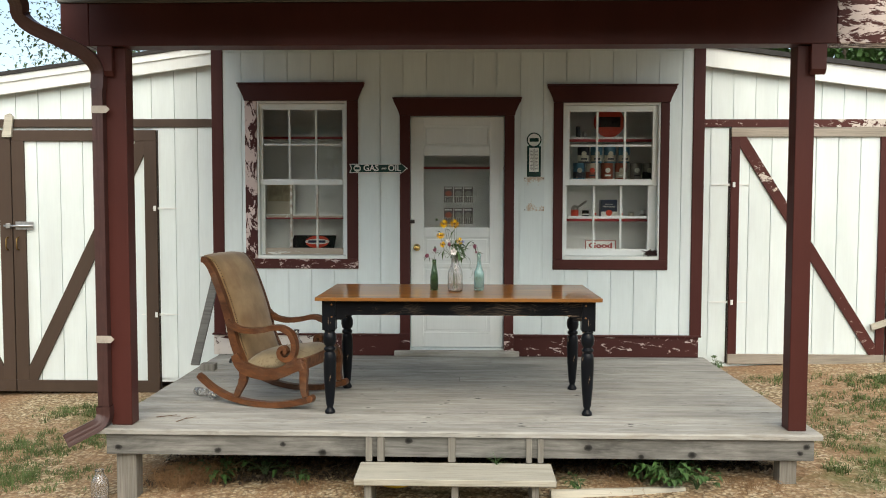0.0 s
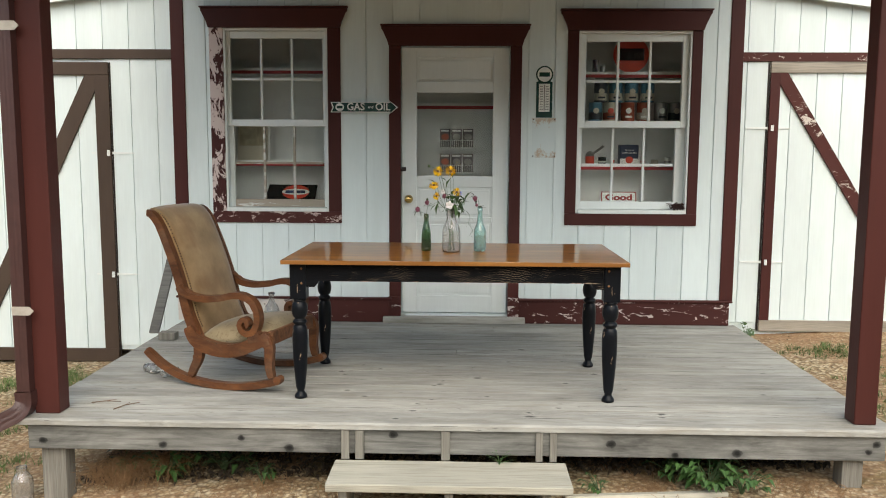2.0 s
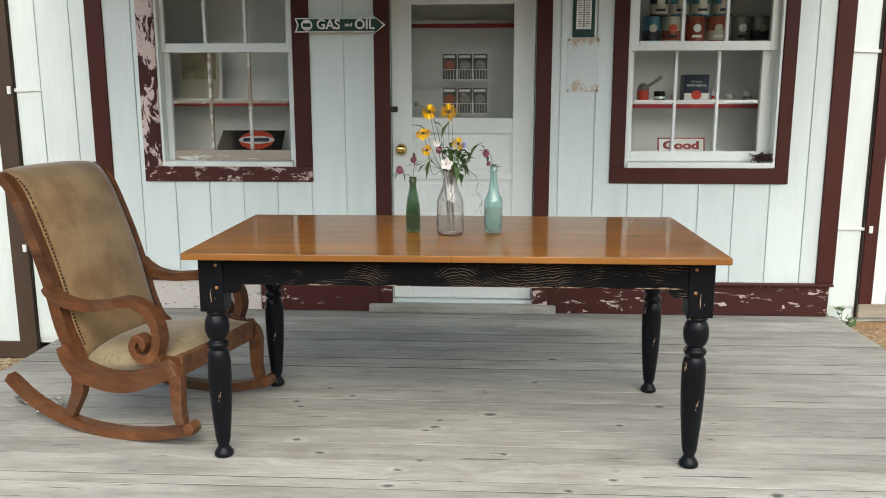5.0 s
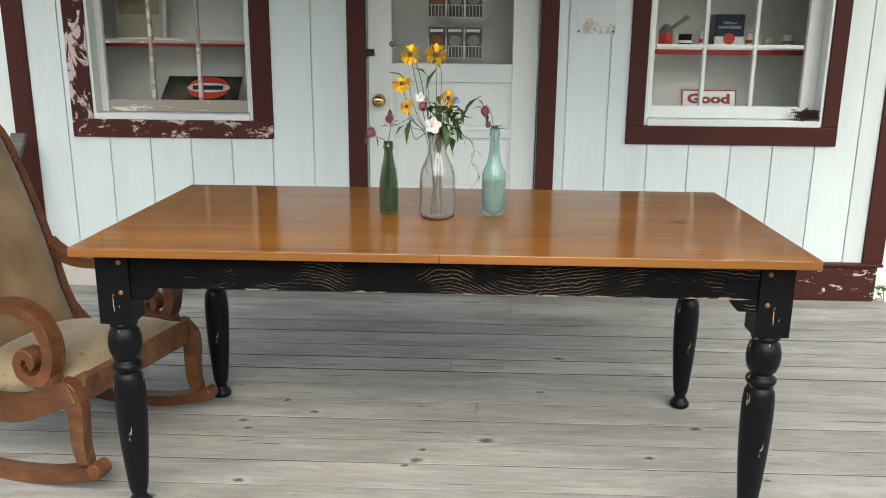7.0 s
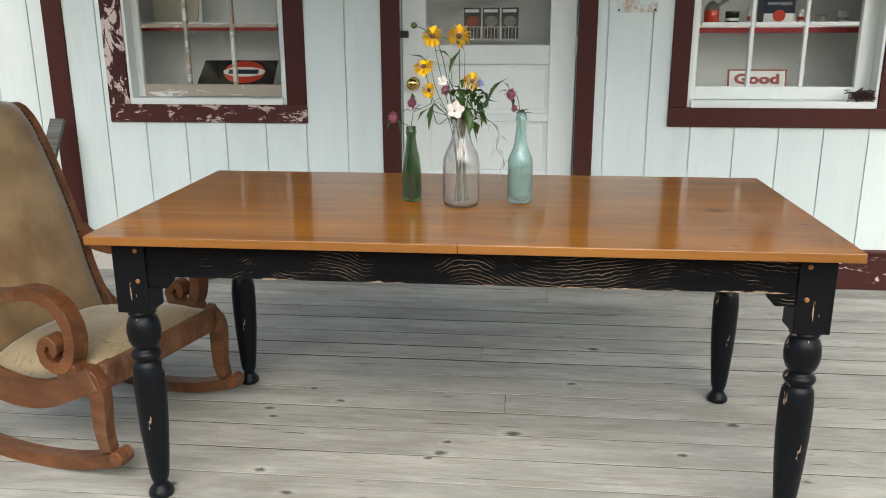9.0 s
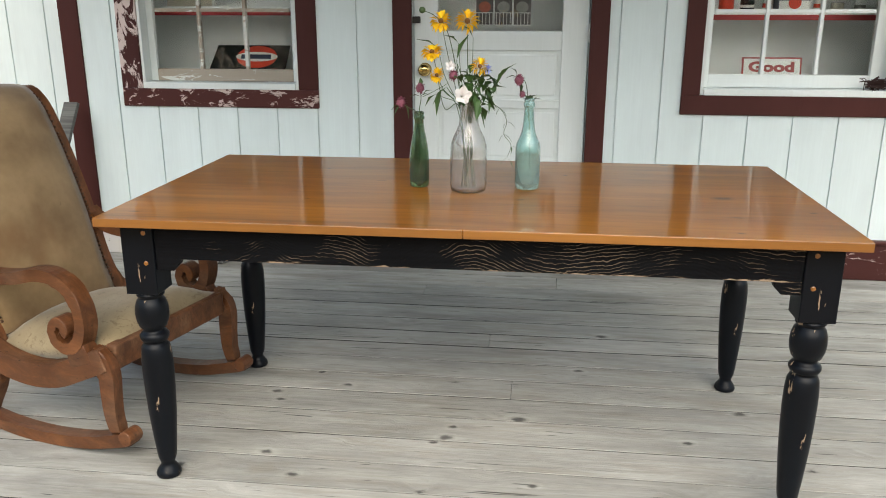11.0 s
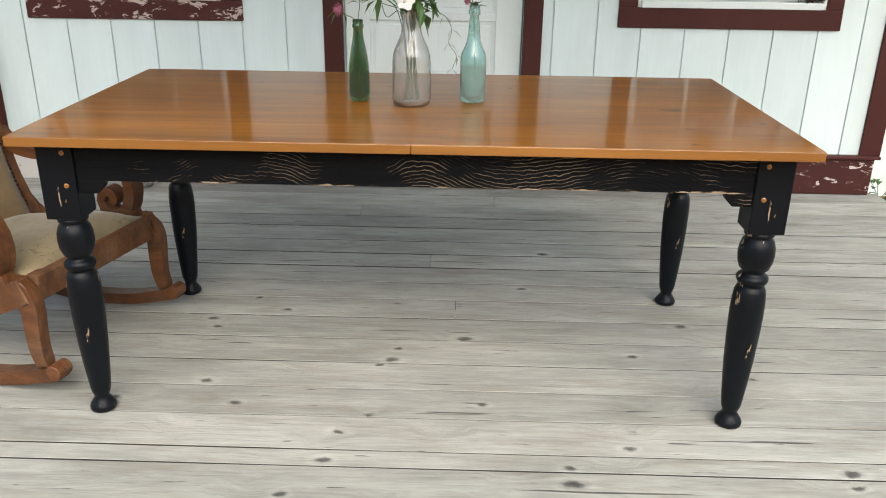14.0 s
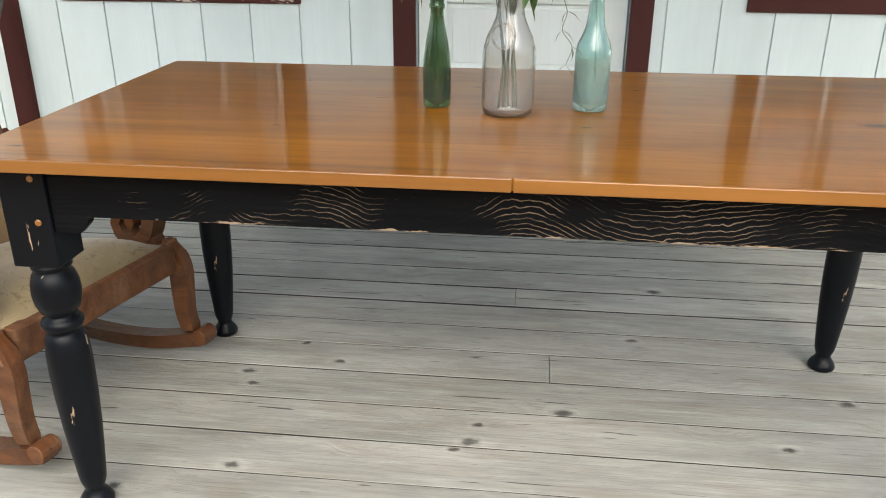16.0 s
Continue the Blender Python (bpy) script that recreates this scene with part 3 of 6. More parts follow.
def tube(bm, pts, r0, r1=None, segs=6):
    r1 = r0 if r1 is None else r1
    pts = [Vector(p) for p in pts]
    rings = []
    for i, p in enumerate(pts):
        d = (pts[min(i + 1, len(pts) - 1)] - pts[max(i - 1, 0)]).normalized()
        s = d.cross(Vector((0.31, 0.27, 0.91))).normalized()
        u = d.cross(s)
        r = r0 + (r1 - r0) * i / (len(pts) - 1)
        rings.append([bm.verts.new(p + r * (math.cos(a) * s + math.sin(a) * u)) for a in (2 * math.pi * k / segs for k in range(segs))])
    for a, b in zip(rings, rings[1:]):
        for i in range(segs):
            bm.faces.new((a[i], a[(i + 1) % segs], b[(i + 1) % segs], b[i]))
    bm.faces.new(rings[0][::-1])
    bm.faces.new(rings[-1])
    return bm


def bar_path(bm, pts, widths, d0, d1, axis="y", bevel=0.004):
    """A bent bar: a line in one plane given its widths along it, and extent across the plane."""
    up, dn = [], []
    for i, p in enumerate(pts):
        a, b = pts[max(i - 1, 0)], pts[min(i + 1, len(pts) - 1)]
        t = Vector((b[0] - a[0], b[1] - a[1])).normalized()
        w = widths[0] + (widths[-1] - widths[0]) * i / (len(pts) - 1) if len(widths) == 2 else widths[i]
        up.append((p[0] - t.y * w / 2, p[1] + t.x * w / 2))
        dn.append((p[0] + t.y * w / 2, p[1] - t.x * w / 2))
    return prism(bm, up + dn[::-1], d0, d1, axis, bevel)


def leaf(bm, base, way, length, width, droop=0.2):
    """One small pointed leaf, bent along its midrib."""
    base, way = Vector(base), Vector(way).normalized()
    s = way.cross(Vector((0.1, 0.2, 1))).normalized()
    n = s.cross(way)
    mid = base + way * length * 0.45 + n * length * 0.06
    tip = base + way * length - Vector((0, 0, droop * length))
    a, b = mid + s * width / 2 + n * width * 0.15, mid - s * width / 2 + n * width * 0.15
    v = [bm.verts.new(q) for q in (base, a, tip, b, mid)]
    for i in range(4):
        bm.faces.new((v[i], v[(i + 1) % 4], v[4]))


def text_mesh(name, body, size, depth=0.001, bold=0.0):
    cu = bpy.data.curves.new(name, 'FONT')
    cu.body, cu.size, cu.extrude, cu.align_x, cu.align_y = body, size, depth, 'CENTER', 'CENTER'
    cu.resolution_u = 3
    cu.offset = bold
    ob = bpy.data.objects.new(name, cu)
    scene.collection.objects.link(ob)
    me = bpy.data.meshes.new_from_object(ob.evaluated_get(bpy.context.evaluated_depsgraph_get()))
    bpy.data.objects.remove(ob)
    bpy.data.curves.remove(cu)
    return me


def writing(name, body, size, material, parent, loc, tilt=90, sx=1.0, bold=0.0, label=""):
    me = text_mesh(name, body, size, 0.001, bold)
    me.materials.clear()
    me.materials.append(material)
    ob = new(name, me)
    ob.parent = parent
    ob.matrix_basis = pose(*loc, tilt, 0, 0) @ Matrix.Diagonal((sx, 1, 1, 1))
    if label:
        tagged(ob, label)
    return ob


def disc(bm, cx, cz, rx, rz, y0, y1, segs=28):
    return prism(bm, [(cx + rx * math.cos(2 * math.pi * i / segs), cz + rz * math.sin(2 * math.pi * i / segs)) for i in range(segs)], y0, y1)


# ---- large structure ----
WALL_Y, LEFT_Y, RIGHT_Y = 1.72, 1.90, 2.31
OPEN_L, OPEN_R, OPEN_D = (-1.82, -1.01, 0.87, 2.285), (0.92, 1.78, 0.87, 2.265), (-0.443, 0.400, 0.06, 2.148)


def ground_height(x, y):
    return -0.37 + 0.034 * max(-6, min(6, x)) + 0.035 * max(-3, min(3, y))


bm = bmesh.new()
steps = [-900, -300, -90, -30, -14, -9] + [-7 + 0.25 * i for i in range(57)] + [9, 14, 30, 90, 300, 900]
rows = []
for gy in steps:
    row = []
    for gx in steps:
        z = ground_height(gx, gy) + (0.012 * noise.noise((gx * 1.7, gy * 1.7, 0)) if abs(gx) < 8 and abs(gy) < 8 else 0)
        row.append(bm.verts.new((gx, gy, z)))
    rows.append(row)
for a, b in zip(rows, rows[1:]):
    for i in range(len(a) - 1):
        bm.faces.new((a[i], a[i + 1], b[i + 1], b[i]))
ground = new("ground", finish("ground", bm, GROUND, True))
tagged(ground, "tan gravelly ground with bare soil and sparse grass", "ground", kind="structure")


def holed_wall(bm, x0, x1, z0, z1, y0, y1, holes):
    xs = sorted({x0, x1, *[h[0] for h in holes], *[h[1] for h in holes]})
    zs = sorted({z0, z1, *[h[2] for h in holes], *[h[3] for h in holes]})
    for xa, xb in zip(xs, xs[1:]):
        for za, zb in zip(zs, zs[1:]):
            cx, cz = (xa + xb) / 2, (za + zb) / 2
            if not any(h[0] < cx < h[1] and h[2] < cz < h[3] for h in holes):
                box(bm, xa, xb, y0, y1, za, zb)
    return bm


def planks(parent, x0, x1, start, width, zb, ztop, y, holes, material, gap=0.007, thick=0.018):
    """Upright boards side by side, cut round the openings; ztop(x) gives the height of their upper ends."""
    k0 = math.floor((x0 - start) / width)
    k = k0
    while start + k * width < x1:
        a, b = max(x0, start + k * width + gap / 2), min(x1, start + (k + 1) * width - gap / 2)
        k += 1
        if b - a < 0.01:
            continue
        cuts = sorted({a, b, *[e for h in holes for e in h[:2] if a < e < b]})
        bm = bmesh.new()
        for xa, xb in zip(cuts, cuts[1:]):
            cx = (xa + xb) / 2
            spans, low = [], zb
            for h in sorted((h for h in holes if h[0] < cx < h[1]), key=lambda h: h[2]):
                if h[2] > low:
                    spans.append((low, h[2]))
                low = max(low, h[3])
            spans.append((low, None))
            for lo, hi in spans:
                ta, tb = (hi, hi) if hi is not None else (ztop(xa), ztop(xb))
                if min(ta, tb) - lo > 0.005:
                    prism(bm, [(xa, lo), (xb, lo), (xb, tb), (xa, ta)], y - thick, y)
        part("plank", bm, material, parent)


# main building: front wall with its openings, and the room behind
wall_front = thing("wall_front", label="white-painted vertical board front wall of the store", category="wall", kind="structure")
holes = [OPEN_L, OPEN_R, OPEN_D]
part("sheathing", holed_wall(bmesh.new(), -2.20, 2.14, -0.35, 3.25, WALL_Y - 0.006, WALL_Y + 0.10, holes), WHITE, wall_front)
for wx0, wx1, first, pitch in ((-2.125, 0.5325, -1.750, 0.2078), (0.5395, 2.063, 0.536, 0.2043)):
    planks(wall_front, wx0, wx1, first, pitch, 0.19, lambda x: 2.712, WALL_Y, holes, WHITE)
    planks(wall_front, wx0, wx1, first, pitch, 2.718, lambda x: 3.25, WALL_Y, [], WHITE)

room = [("wall_back", (-2.2, 2.14, 4.9, 5.0, -0.3, 3.25)), ("wall_west", (-2.2, -2.1, 1.82, 4.9, -0.3, 3.25)), ("wall_east", (2.04, 2.14, 1.82, 4.9, -0.3, 3.25))]
for name, b in room:
    tagged(new(name, finish(name, cube(*b), INNER)), "pale painted interior wall of the store", "wall", kind="structure")
tagged(new("ceiling", finish("ceiling", cube(-2.1, 2.04, 1.82, 4.9, 2.75, 2.8), INNER)), "pale interior ceiling of the store", "ceiling", kind="structure")
tagged(new("floor", finish("floor", cube(-2.1, 2.04, 1.82, 4.9, -0.05, 0.02), INFLOOR)), "dark wooden interior floor of the store", "floor", kind="structure")

corner_trim = thing("trim_corner", label="maroon-painted corner boards of the store front", category="trim", kind="structure")
for a, b in ((-2.228, -2.125), (2.063, 2.165)):
    part("corner_board", cube(a, b, WALL_Y - 0.03, WALL_Y + (0.17 if a < 0 else 0.55), 0.19, 3.25, 0.004), MAROON, corner_trim)
skirt = thing("baseboard", label="scuffed maroon skirt board along the foot of the wall", category="baseboard", kind="structure")
for a, b, m in ((-2.23, -1.253, MAROON_BARE), (-1.250, -0.537, MAROON_SKIRT), (0.489, 2.14, MAROON_SKIRT)):
    part("skirt_board", cube(a, b, WALL_Y - 0.038, WALL_Y, -0.006, 0.175, 0.004), m, skirt)
for a, b in ((-2.23, -0.537), (0.489, 2.14)):
    part("skirt_cap", cube(a - 0.01, b + 0.02, WALL_Y - 0.055, WALL_Y, 0.176, 0.192, 0.004), MAROON_SKIRT, skirt)


def head(bm, x0, x1, z0, z1, y):
    """A window or door head that flares outward to its top."""
    f = 0.056
    prism(bm, [(x0, z0), (x1, z0), (x1 + 0.012, z0 + 0.04), (x1 + f * 0.8, z1 - 0.03), (x1 + f, z1 - 0.022), (x1 + f, z1), (x0 - f, z1), (x0 - f, z1 - 0.022), (x0 - f * 0.8, z1 - 0.03), (x0 - 0.012, z0 + 0.04)], y - 0.05, y, "y", 0.003)
    box(bm, x0 - f - 0.006, x1 + f + 0.006, y - 0.065, y, z1 + 0.0005, z1 + 0.012)
    return bm


def sash(window, x0, x1, z0, z1, y, stile, stile_r, rail_b, rail_t, material, worn=None):
    s = part("sash", cube(x0, x0 + stile, y, y + 0.032, z0, z1, 0.003), material, window)
    part("stile", cube(x1 - stile_r, x1, y, y + 0.032, z0, z1, 0.003), material, s)
    part("bottom_rail", cube(x0 + stile, x1 - stile_r, y + 0.001, y + 0.031, z0, z0 + rail_b, 0.003), worn or material, s)
    part("top_rail", cube(x0 + stile, x1 - stile_r, y + 0.001, y + 0.031, z1 - rail_t, z1, 0.003), material, s)
    xa, xb, za, zb = x0 + stile, x1 - stile_r, z0 + rail_b, z1 - rail_t
    mw = 0.009
    for i in (1, 2):
        mx = xa + (xb - xa) * i / 3
        part("muntin", cube(mx - mw, mx + mw, y + 0.002, y + 0.03, za, zb, 0.003), worn or material, s)
    mz = (za + zb) / 2
    for i in range(3):
        part("muntin", cube(xa + (xb - xa) * i / 3 + mw, xa + (xb - xa) * (i + 1) / 3 - mw, y + 0.003, y + 0.029, mz - mw, mz + mw, 0.003), worn or material, s)
    for i in range(3):
        for lo, hi in ((za, mz), (mz, zb)):
            p = part("pane", cube(xa + (xb - xa) * i / 3 + mw * 0.6, xa + (xb - xa) * (i + 1) / 3 - mw * 0.6, y + 0.015, y + 0.018, lo + mw * 0.4, hi - mw * 0.4), PANE, s)
            p.visible_shadow = False
    return s


def window(name, o, trims, mats, label, lower_mat, stiles):
    """A double-hung window: casing, head, jambs, sill and two six-light sashes."""
    w = thing(name, label=label, category="window", kind="structure")
    x0, x1, z0, z1 = o
    tl, tr, tb = trims
    y = WALL_Y - 0.03
    part("casing", cube(x0 - tl, x0, y, WALL_Y, z0, z1, 0.004), mats[0], w)
    part("casing", cube(x1, x1 + tr, y, WALL_Y, z0, z1, 0.004), mats[1], w)
    part("bottom_casing", cube(x0 - tl, x1 + tr, y - 0.002, WALL_Y, z0 - tb, z0, 0.004), mats[2], w)
    part("window_head", head(bmesh.new(), x0 - tl, x1 + tr, z1, z1 + 0.145, WALL_Y), MAROON, w)
    part("jamb", cube(x0, x0 + 0.016, y + 0.008, WALL_Y + 0.10, z0, z1, 0.003), WHITE_TRIM, w)
    part("jamb", cube(x1 - 0.016, x1, y + 0.008, WALL_Y + 0.10, z0, z1, 0.003), WHITE_TRIM, w)
    part("head_jamb", cube(x0 + 0.016, x1 - 0.016, y + 0.01, WALL_Y + 0.10, z1 - 0.02, z1, 0.003), WHITE_TRIM, w)
    part("window_sill", cube(x0 + 0.016, x1 - 0.016, y - 0.006, WALL_Y + 0.10, z0, z0 + 0.03, 0.003), WHITE_TRIM, w)
    mid = 1.535
    st, (la, lb) = stiles
    sash(w, x0 + 0.016, x1 - 0.016, mid, z1 - 0.022, WALL_Y + 0.012, st, st, 0.052, 0.055, WHITE_TRIM)
    sash(w, x0 + 0.016, x1 - 0.016, z0 + 0.032, mid + 0.04, WALL_Y + 0.048, la, lb, 0.060, 0.04, WHITE_TRIM, lower_mat)
    return w


window("window_1", OPEN_L, (0.108, 0.10, 0.09), (MAROON_PEELED, MAROON, MAROON_WORN), "six-over-six sash window with peeling maroon casing", WHITE_WORN, (0.028, (0.034, 0.030)))
window("window_2", OPEN_R, (0.085, 0.077, 0.091), (MAROON, MAROON, MAROON), "six-over-six white sash window in maroon casing", WHITE_TRIM, (0.046, (0.030, 0.072)))

# front door
door = thing("door_1", label="closed white panelled door with a glass upper light", category="door", kind="structure")
dx0, dx1, dz0, dz1 = OPEN_D
part("casing", cube(dx0 - 0.092, dx0, WALL_Y - 0.03, WALL_Y, 0.06, dz1, 0.004), MAROON, door)
part("casing", cube(dx1, dx1 + 0.088, WALL_Y - 0.03, WALL_Y, 0.06, dz1, 0.004), MAROON, door)
part("plinth_block", cube(dx0 - 0.10, dx0 - 0.002, WALL_Y - 0.036, WALL_Y - 0.0, 0.03, 0.20, 0.004), MAROON_SKIRT, door)
part("plinth_block", cube(dx1 + 0.002, dx1 + 0.095, WALL_Y - 0.036, WALL_Y - 0.0, 0.03, 0.20, 0.004), MAROON_SKIRT, door)
part("door_head", head(bmesh.new(), dx0 - 0.092, dx1 + 0.088, dz1, dz1 + 0.148, WALL_Y), MAROON, door)
part("threshold", cube(dx0 - 0.14, dx1 + 0.14, WALL_Y - 0.075, WALL_Y + 0.10, -0.007, 0.043, 0.006), DECK, door)
DY = WALL_Y + 0.025
leafdoor = part("door_leaf", cube(dx0 + 0.006, -0.322, DY, DY + 0.04, dz0 + 0.006, dz1 - 0.006, 0.003), WHITE_TRIM, door)
part("stile", cube(0.272, dx1 - 0.006, DY, DY + 0.04, dz0 + 0.006, dz1 - 0.006, 0.003), WHITE_TRIM, leafdoor)
rails = [(0.066, 0.20), (0.47, 0.53), (0.79, 0.83), (1.065, 1.155), (1.80, 1.885), (2.065, 2.142)]
for a, b in rails:
    part("rail", cube(-0.322, 0.272, DY + 0.001, DY + 0.039, a, b, 0.003), WHITE_TRIM, leafdoor)
for (_, a), (b, _) in zip(rails, rails[1:]):
    if a < 1.15 or a > 1.85:
        bm = cube(-0.322, 0.272, DY + 0.018, DY + 0.030, a, b)
        box(bm, -0.30, 0.25, DY + 0.010, DY + 0.02, a + 0.02, b - 0.02, 0.004)
        part("panel", bm, WHITE_TRIM, leafdoor)
p = part("pane", cube(-0.322, 0.272, DY + 0.018, DY + 0.022, 1.155, 1.80), PANE, leafdoor)
p.visible_shadow = False
bm = lathe(bmesh.new(), [(0.032, 0), (0.033, 0.004), (0.016, 0.008), (0.013, 0.022), (0.024, 0.03), (0.030, 0.042), (0.027, 0.055), (0.012, 0.062)], 20)
part("door_knob", bm, BRASS, leafdoor, "round polished brass knob", True, pose(-0.385, DY, 0.972, 90, 0, 0))
part("door_latch", cube(-0.452, -0.405, DY - 0.024, DY, 1.190, 1.222, 0.004), DARKIRON, leafdoor, "small dark rim latch")
for hz in (0.38, 1.15, 1.86):
    part("hinge", cube(dx1 - 0.008, dx1 + 0.004, DY - 0.02, DY, hz - 0.045, hz + 0.045, 0.003), WHITESTEEL, leafdoor)

# porch deck
deck = thing("deck", label="weathered grey porch deck of long softwood boards", category="porch", kind="structure")
FRONT, BACK = -0.772, 1.715
part("rim_beam", cube(-2.14, 2.145, -0.750, -0.712, -0.172, -0.042, 0.004), RIMWOOD, deck)
for sx in (-2.14, 2.105):
    part("rim_beam", cube(sx, sx + 0.038, -0.711, 1.70, -0.172, -0.042, 0.004), GREYWOOD, deck)
for jx in [-1.75 + 0.4 * i for i in range(10)]:
    part("joist", cube(jx - 0.019, jx + 0.019, -0.71, 1.70, -0.172, -0.043), GREYWOOD, deck)
for px, py in ((-2.035, -0.66), (2.02, -0.66), (-2.035, 1.5), (2.02, 1.5), (0, 1.5)):
    gz = ground_height(px, py)
    part("support_post", cube(px - 0.062, px + 0.062 if px < 0 else px + 0.04, py - 0.05, py + 0.05, gz - 0.1, -0.173, 0.004), GREYPOST, deck)

# porch posts, beam and roof
for i, (a, b) in enumerate(((-2.128, -2.001), (2.010, 2.120))):
    post = thing("porch_post", label="maroon-painted square timber porch post", category="post", group="porch posts", kind="structure")
    part("shaft", cube(a, b, -0.693, -0.583, -0.007, 2.30, 0.006), POST_PAINT, post)
    c = a + 0.028 if i == 0 else b + 0.0
    prism_b = prism(bmesh.new(), [(-0.694, 2.30), (-0.694, 2.155), (-0.715, 2.125), (-0.735, 2.155), (-0.735, 2.30)], c - 0.055 if i == 0 else b - 0.045, c + 0.035 if i == 0 else b + 0.045, "x", 0.003)
    part("bracket", prism_b, POST_PAINT, post, "short chamfered block")
beam = thing("porch_beam", label="weathered maroon timber beam across the porch front", category="beam", kind="structure")
part("beam_timber", cube(-2.20, 2.22, -0.735, -0.585, 2.302, 2.555, 0.006), MAROON, beam)
for a, b in ((-2.372, -2.2005), (2.2205, 2.68)):
    part("beam_end", cube(a, b, -0.7355, -0.585, 2.3015, 2.5555, 0.006), MAROON if a < 0 else MAROON_SKIRT, beam, "weathered beam end")
part("beam_cap", cube(-2.385, 2.70, -0.745, -0.575, 2.557, 2.58, 0.004), GREYWOOD, beam)
porch_roof = thing("porch_roof", label="low-pitched dark porch roof", category="roof", kind="structure")
part("roof_deck", prism(bmesh.new(), [(-1.30, 2.585), (1.70, 3.02), (1.70, 3.08), (-1.30, 2.645)], -2.26, 2.33, "x"), GREYWOOD, porch_roof)
part("shingles", prism(bmesh.new(), [(-1.33, 2.646), (1.70, 3.084), (1.70, 3.10), (-1.33, 2.662)], -2.29, 2.36, "x"), SHINGLE, porch_roof)
part("gutter", cube(-2.48, 2.36, -1.41, -1.31, 2.515, 2.64, 0.01), SPOUT, porch_roof)

main_roof = thing("main_roof", label="dark shingled roof of the store", category="roof", kind="structure")
part("slope", prism(bmesh.new(), [(-2.45, 3.22), (-0.03, 4.5), (2.4, 3.22), (2.4, 3.30), (-0.03, 4.6), (-2.45, 3.30)], 1.55, 5.1), SHINGLE, main_roof)
part("gable", prism(bmesh.new(), [(-2.2, 3.251), (2.14, 3.251), (-0.03, 4.42)], WALL_Y, WALL_Y + 0.08), WHITE, main_roof)
part("gable", prism(bmesh.new(), [(-2.2, 3.251), (2.14, 3.251), (-0.03, 4.42)], 4.9, 4.98), WHITE, main_roof)


# ---- side sheds ----
def left_top(x):
    return 2.70 + 0.136 * (x + 2.25)


def right_top(x):
    return 2.76 - 0.132 * (x - 2.3)


shed_l = thing("wall_left_shed", label="white vertical board wall of the lean-to shed", category="wall", kind="structure")
part("sheathing", prism(bmesh.new(), [(-7.2, -0.36), (-2.2, -0.30), (-2.2, left_top(-2.2)), (-7.2, left_top(-7.2))], LEFT_Y - 0.006, LEFT_Y + 0.08), WHITE, shed_l)
planks(shed_l, -7.2, -2.215, -2.843, 0.212, 2.143, left_top, LEFT_Y, [], WHITE)
planks(shed_l, -2.845, -2.215, -2.843, 0.212, -0.27, lambda x: 2.066, LEFT_Y, [], WHITE)
planks(shed_l, -7.2, -5.52, -2.843, 0.212, -0.30, lambda x: 2.066, LEFT_Y, [], WHITE)
part("end_wall", cube(-7.2, -7.1, LEFT_Y + 0.08, 5.0, -0.36, 2.0), WHITE, shed_l)
part("rear_wall", cube(-7.1, -2.21, 4.9, 5.0, -0.36, 1.95), WHITE, shed_l)
shed_r = thing("wall_right_shed", label="white vertical board wall of the side shed", category="wall", kind="structure")
part("sheathing", prism(bmesh.new(), [(2.166, -0.3), (7.2, -0.15), (7.2, right_top(7.2)), (2.166, right_top(2.166))], RIGHT_Y - 0.006, RIGHT_Y + 0.08), WHITE, shed_r)
planks(shed_r, 2.17, 7.2, 2.396, 0.208, 2.176, right_top, RIGHT_Y, [], WHITE)
planks(shed_r, 2.17, 2.60, 2.396, 0.208, -0.10, lambda x: 2.10, RIGHT_Y, [], WHITE)
planks(shed_r, 5.52, 7.2, 2.42, 0.208, -0.10, lambda x: 2.10, RIGHT_Y, [], WHITE)
part("end_wall", cube(7.1, 7.2, RIGHT_Y + 0.08, 5.0, -0.3, 2.0), WHITE, shed_r)
part("rear_wall", cube(2.15, 7.1, 4.9, 5.0, -0.3, 1.95), WHITE, shed_r)

trim_l = thing("trim_left_shed", label="umber-painted band and white roof edge of the shed", category="trim", kind="structure")
part("band", cube(-7.2, -2.23, LEFT_Y - 0.034, LEFT_Y, 2.068, 2.142, 0.003), UMBER, trim_l)
part("roof_edge", prism(bmesh.new(), [(-7.3, left_top(-7.3) - 0.075), (-2.23, left_top(-2.23) - 0.075), (-2.23, left_top(-2.23) + 0.085), (-7.3, left_top(-7.3) + 0.085)], LEFT_Y - 0.10, LEFT_Y - 0.07), WHITE_TRIM, trim_l)
part("roof_edge_lip", prism(bmesh.new(), [(-7.3, left_top(-7.3) + 0.03), (-2.23, left_top(-2.23) + 0.03), (-2.23, left_top(-2.23) + 0.09), (-7.3, left_top(-7.3) + 0.09)], LEFT_Y - 0.115, LEFT_Y - 0.1), WHITE_TRIM, trim_l)
trim_r = thing("trim_right_shed", label="peeling maroon band and white roof edge of the shed", category="trim", kind="structure")
part("band", cube(2.17, 7.2, RIGHT_Y - 0.036, RIGHT_Y, 2.102, 2.176, 0.003), MAROON_BAND, trim_r)
part("roof_edge", prism(bmesh.new(), [(2.17, right_top(2.17) - 0.09), (7.3, right_top(7.3) - 0.09), (7.3, right_top(7.3) + 0.085), (2.17, right_top(2.17) + 0.085)], RIGHT_Y - 0.10, RIGHT_Y - 0.07), WHITE_TRIM, trim_r)
roof_l = thing("roof_left_shed", label="low dark roof of the lean-to shed", category="roof", kind="structure")
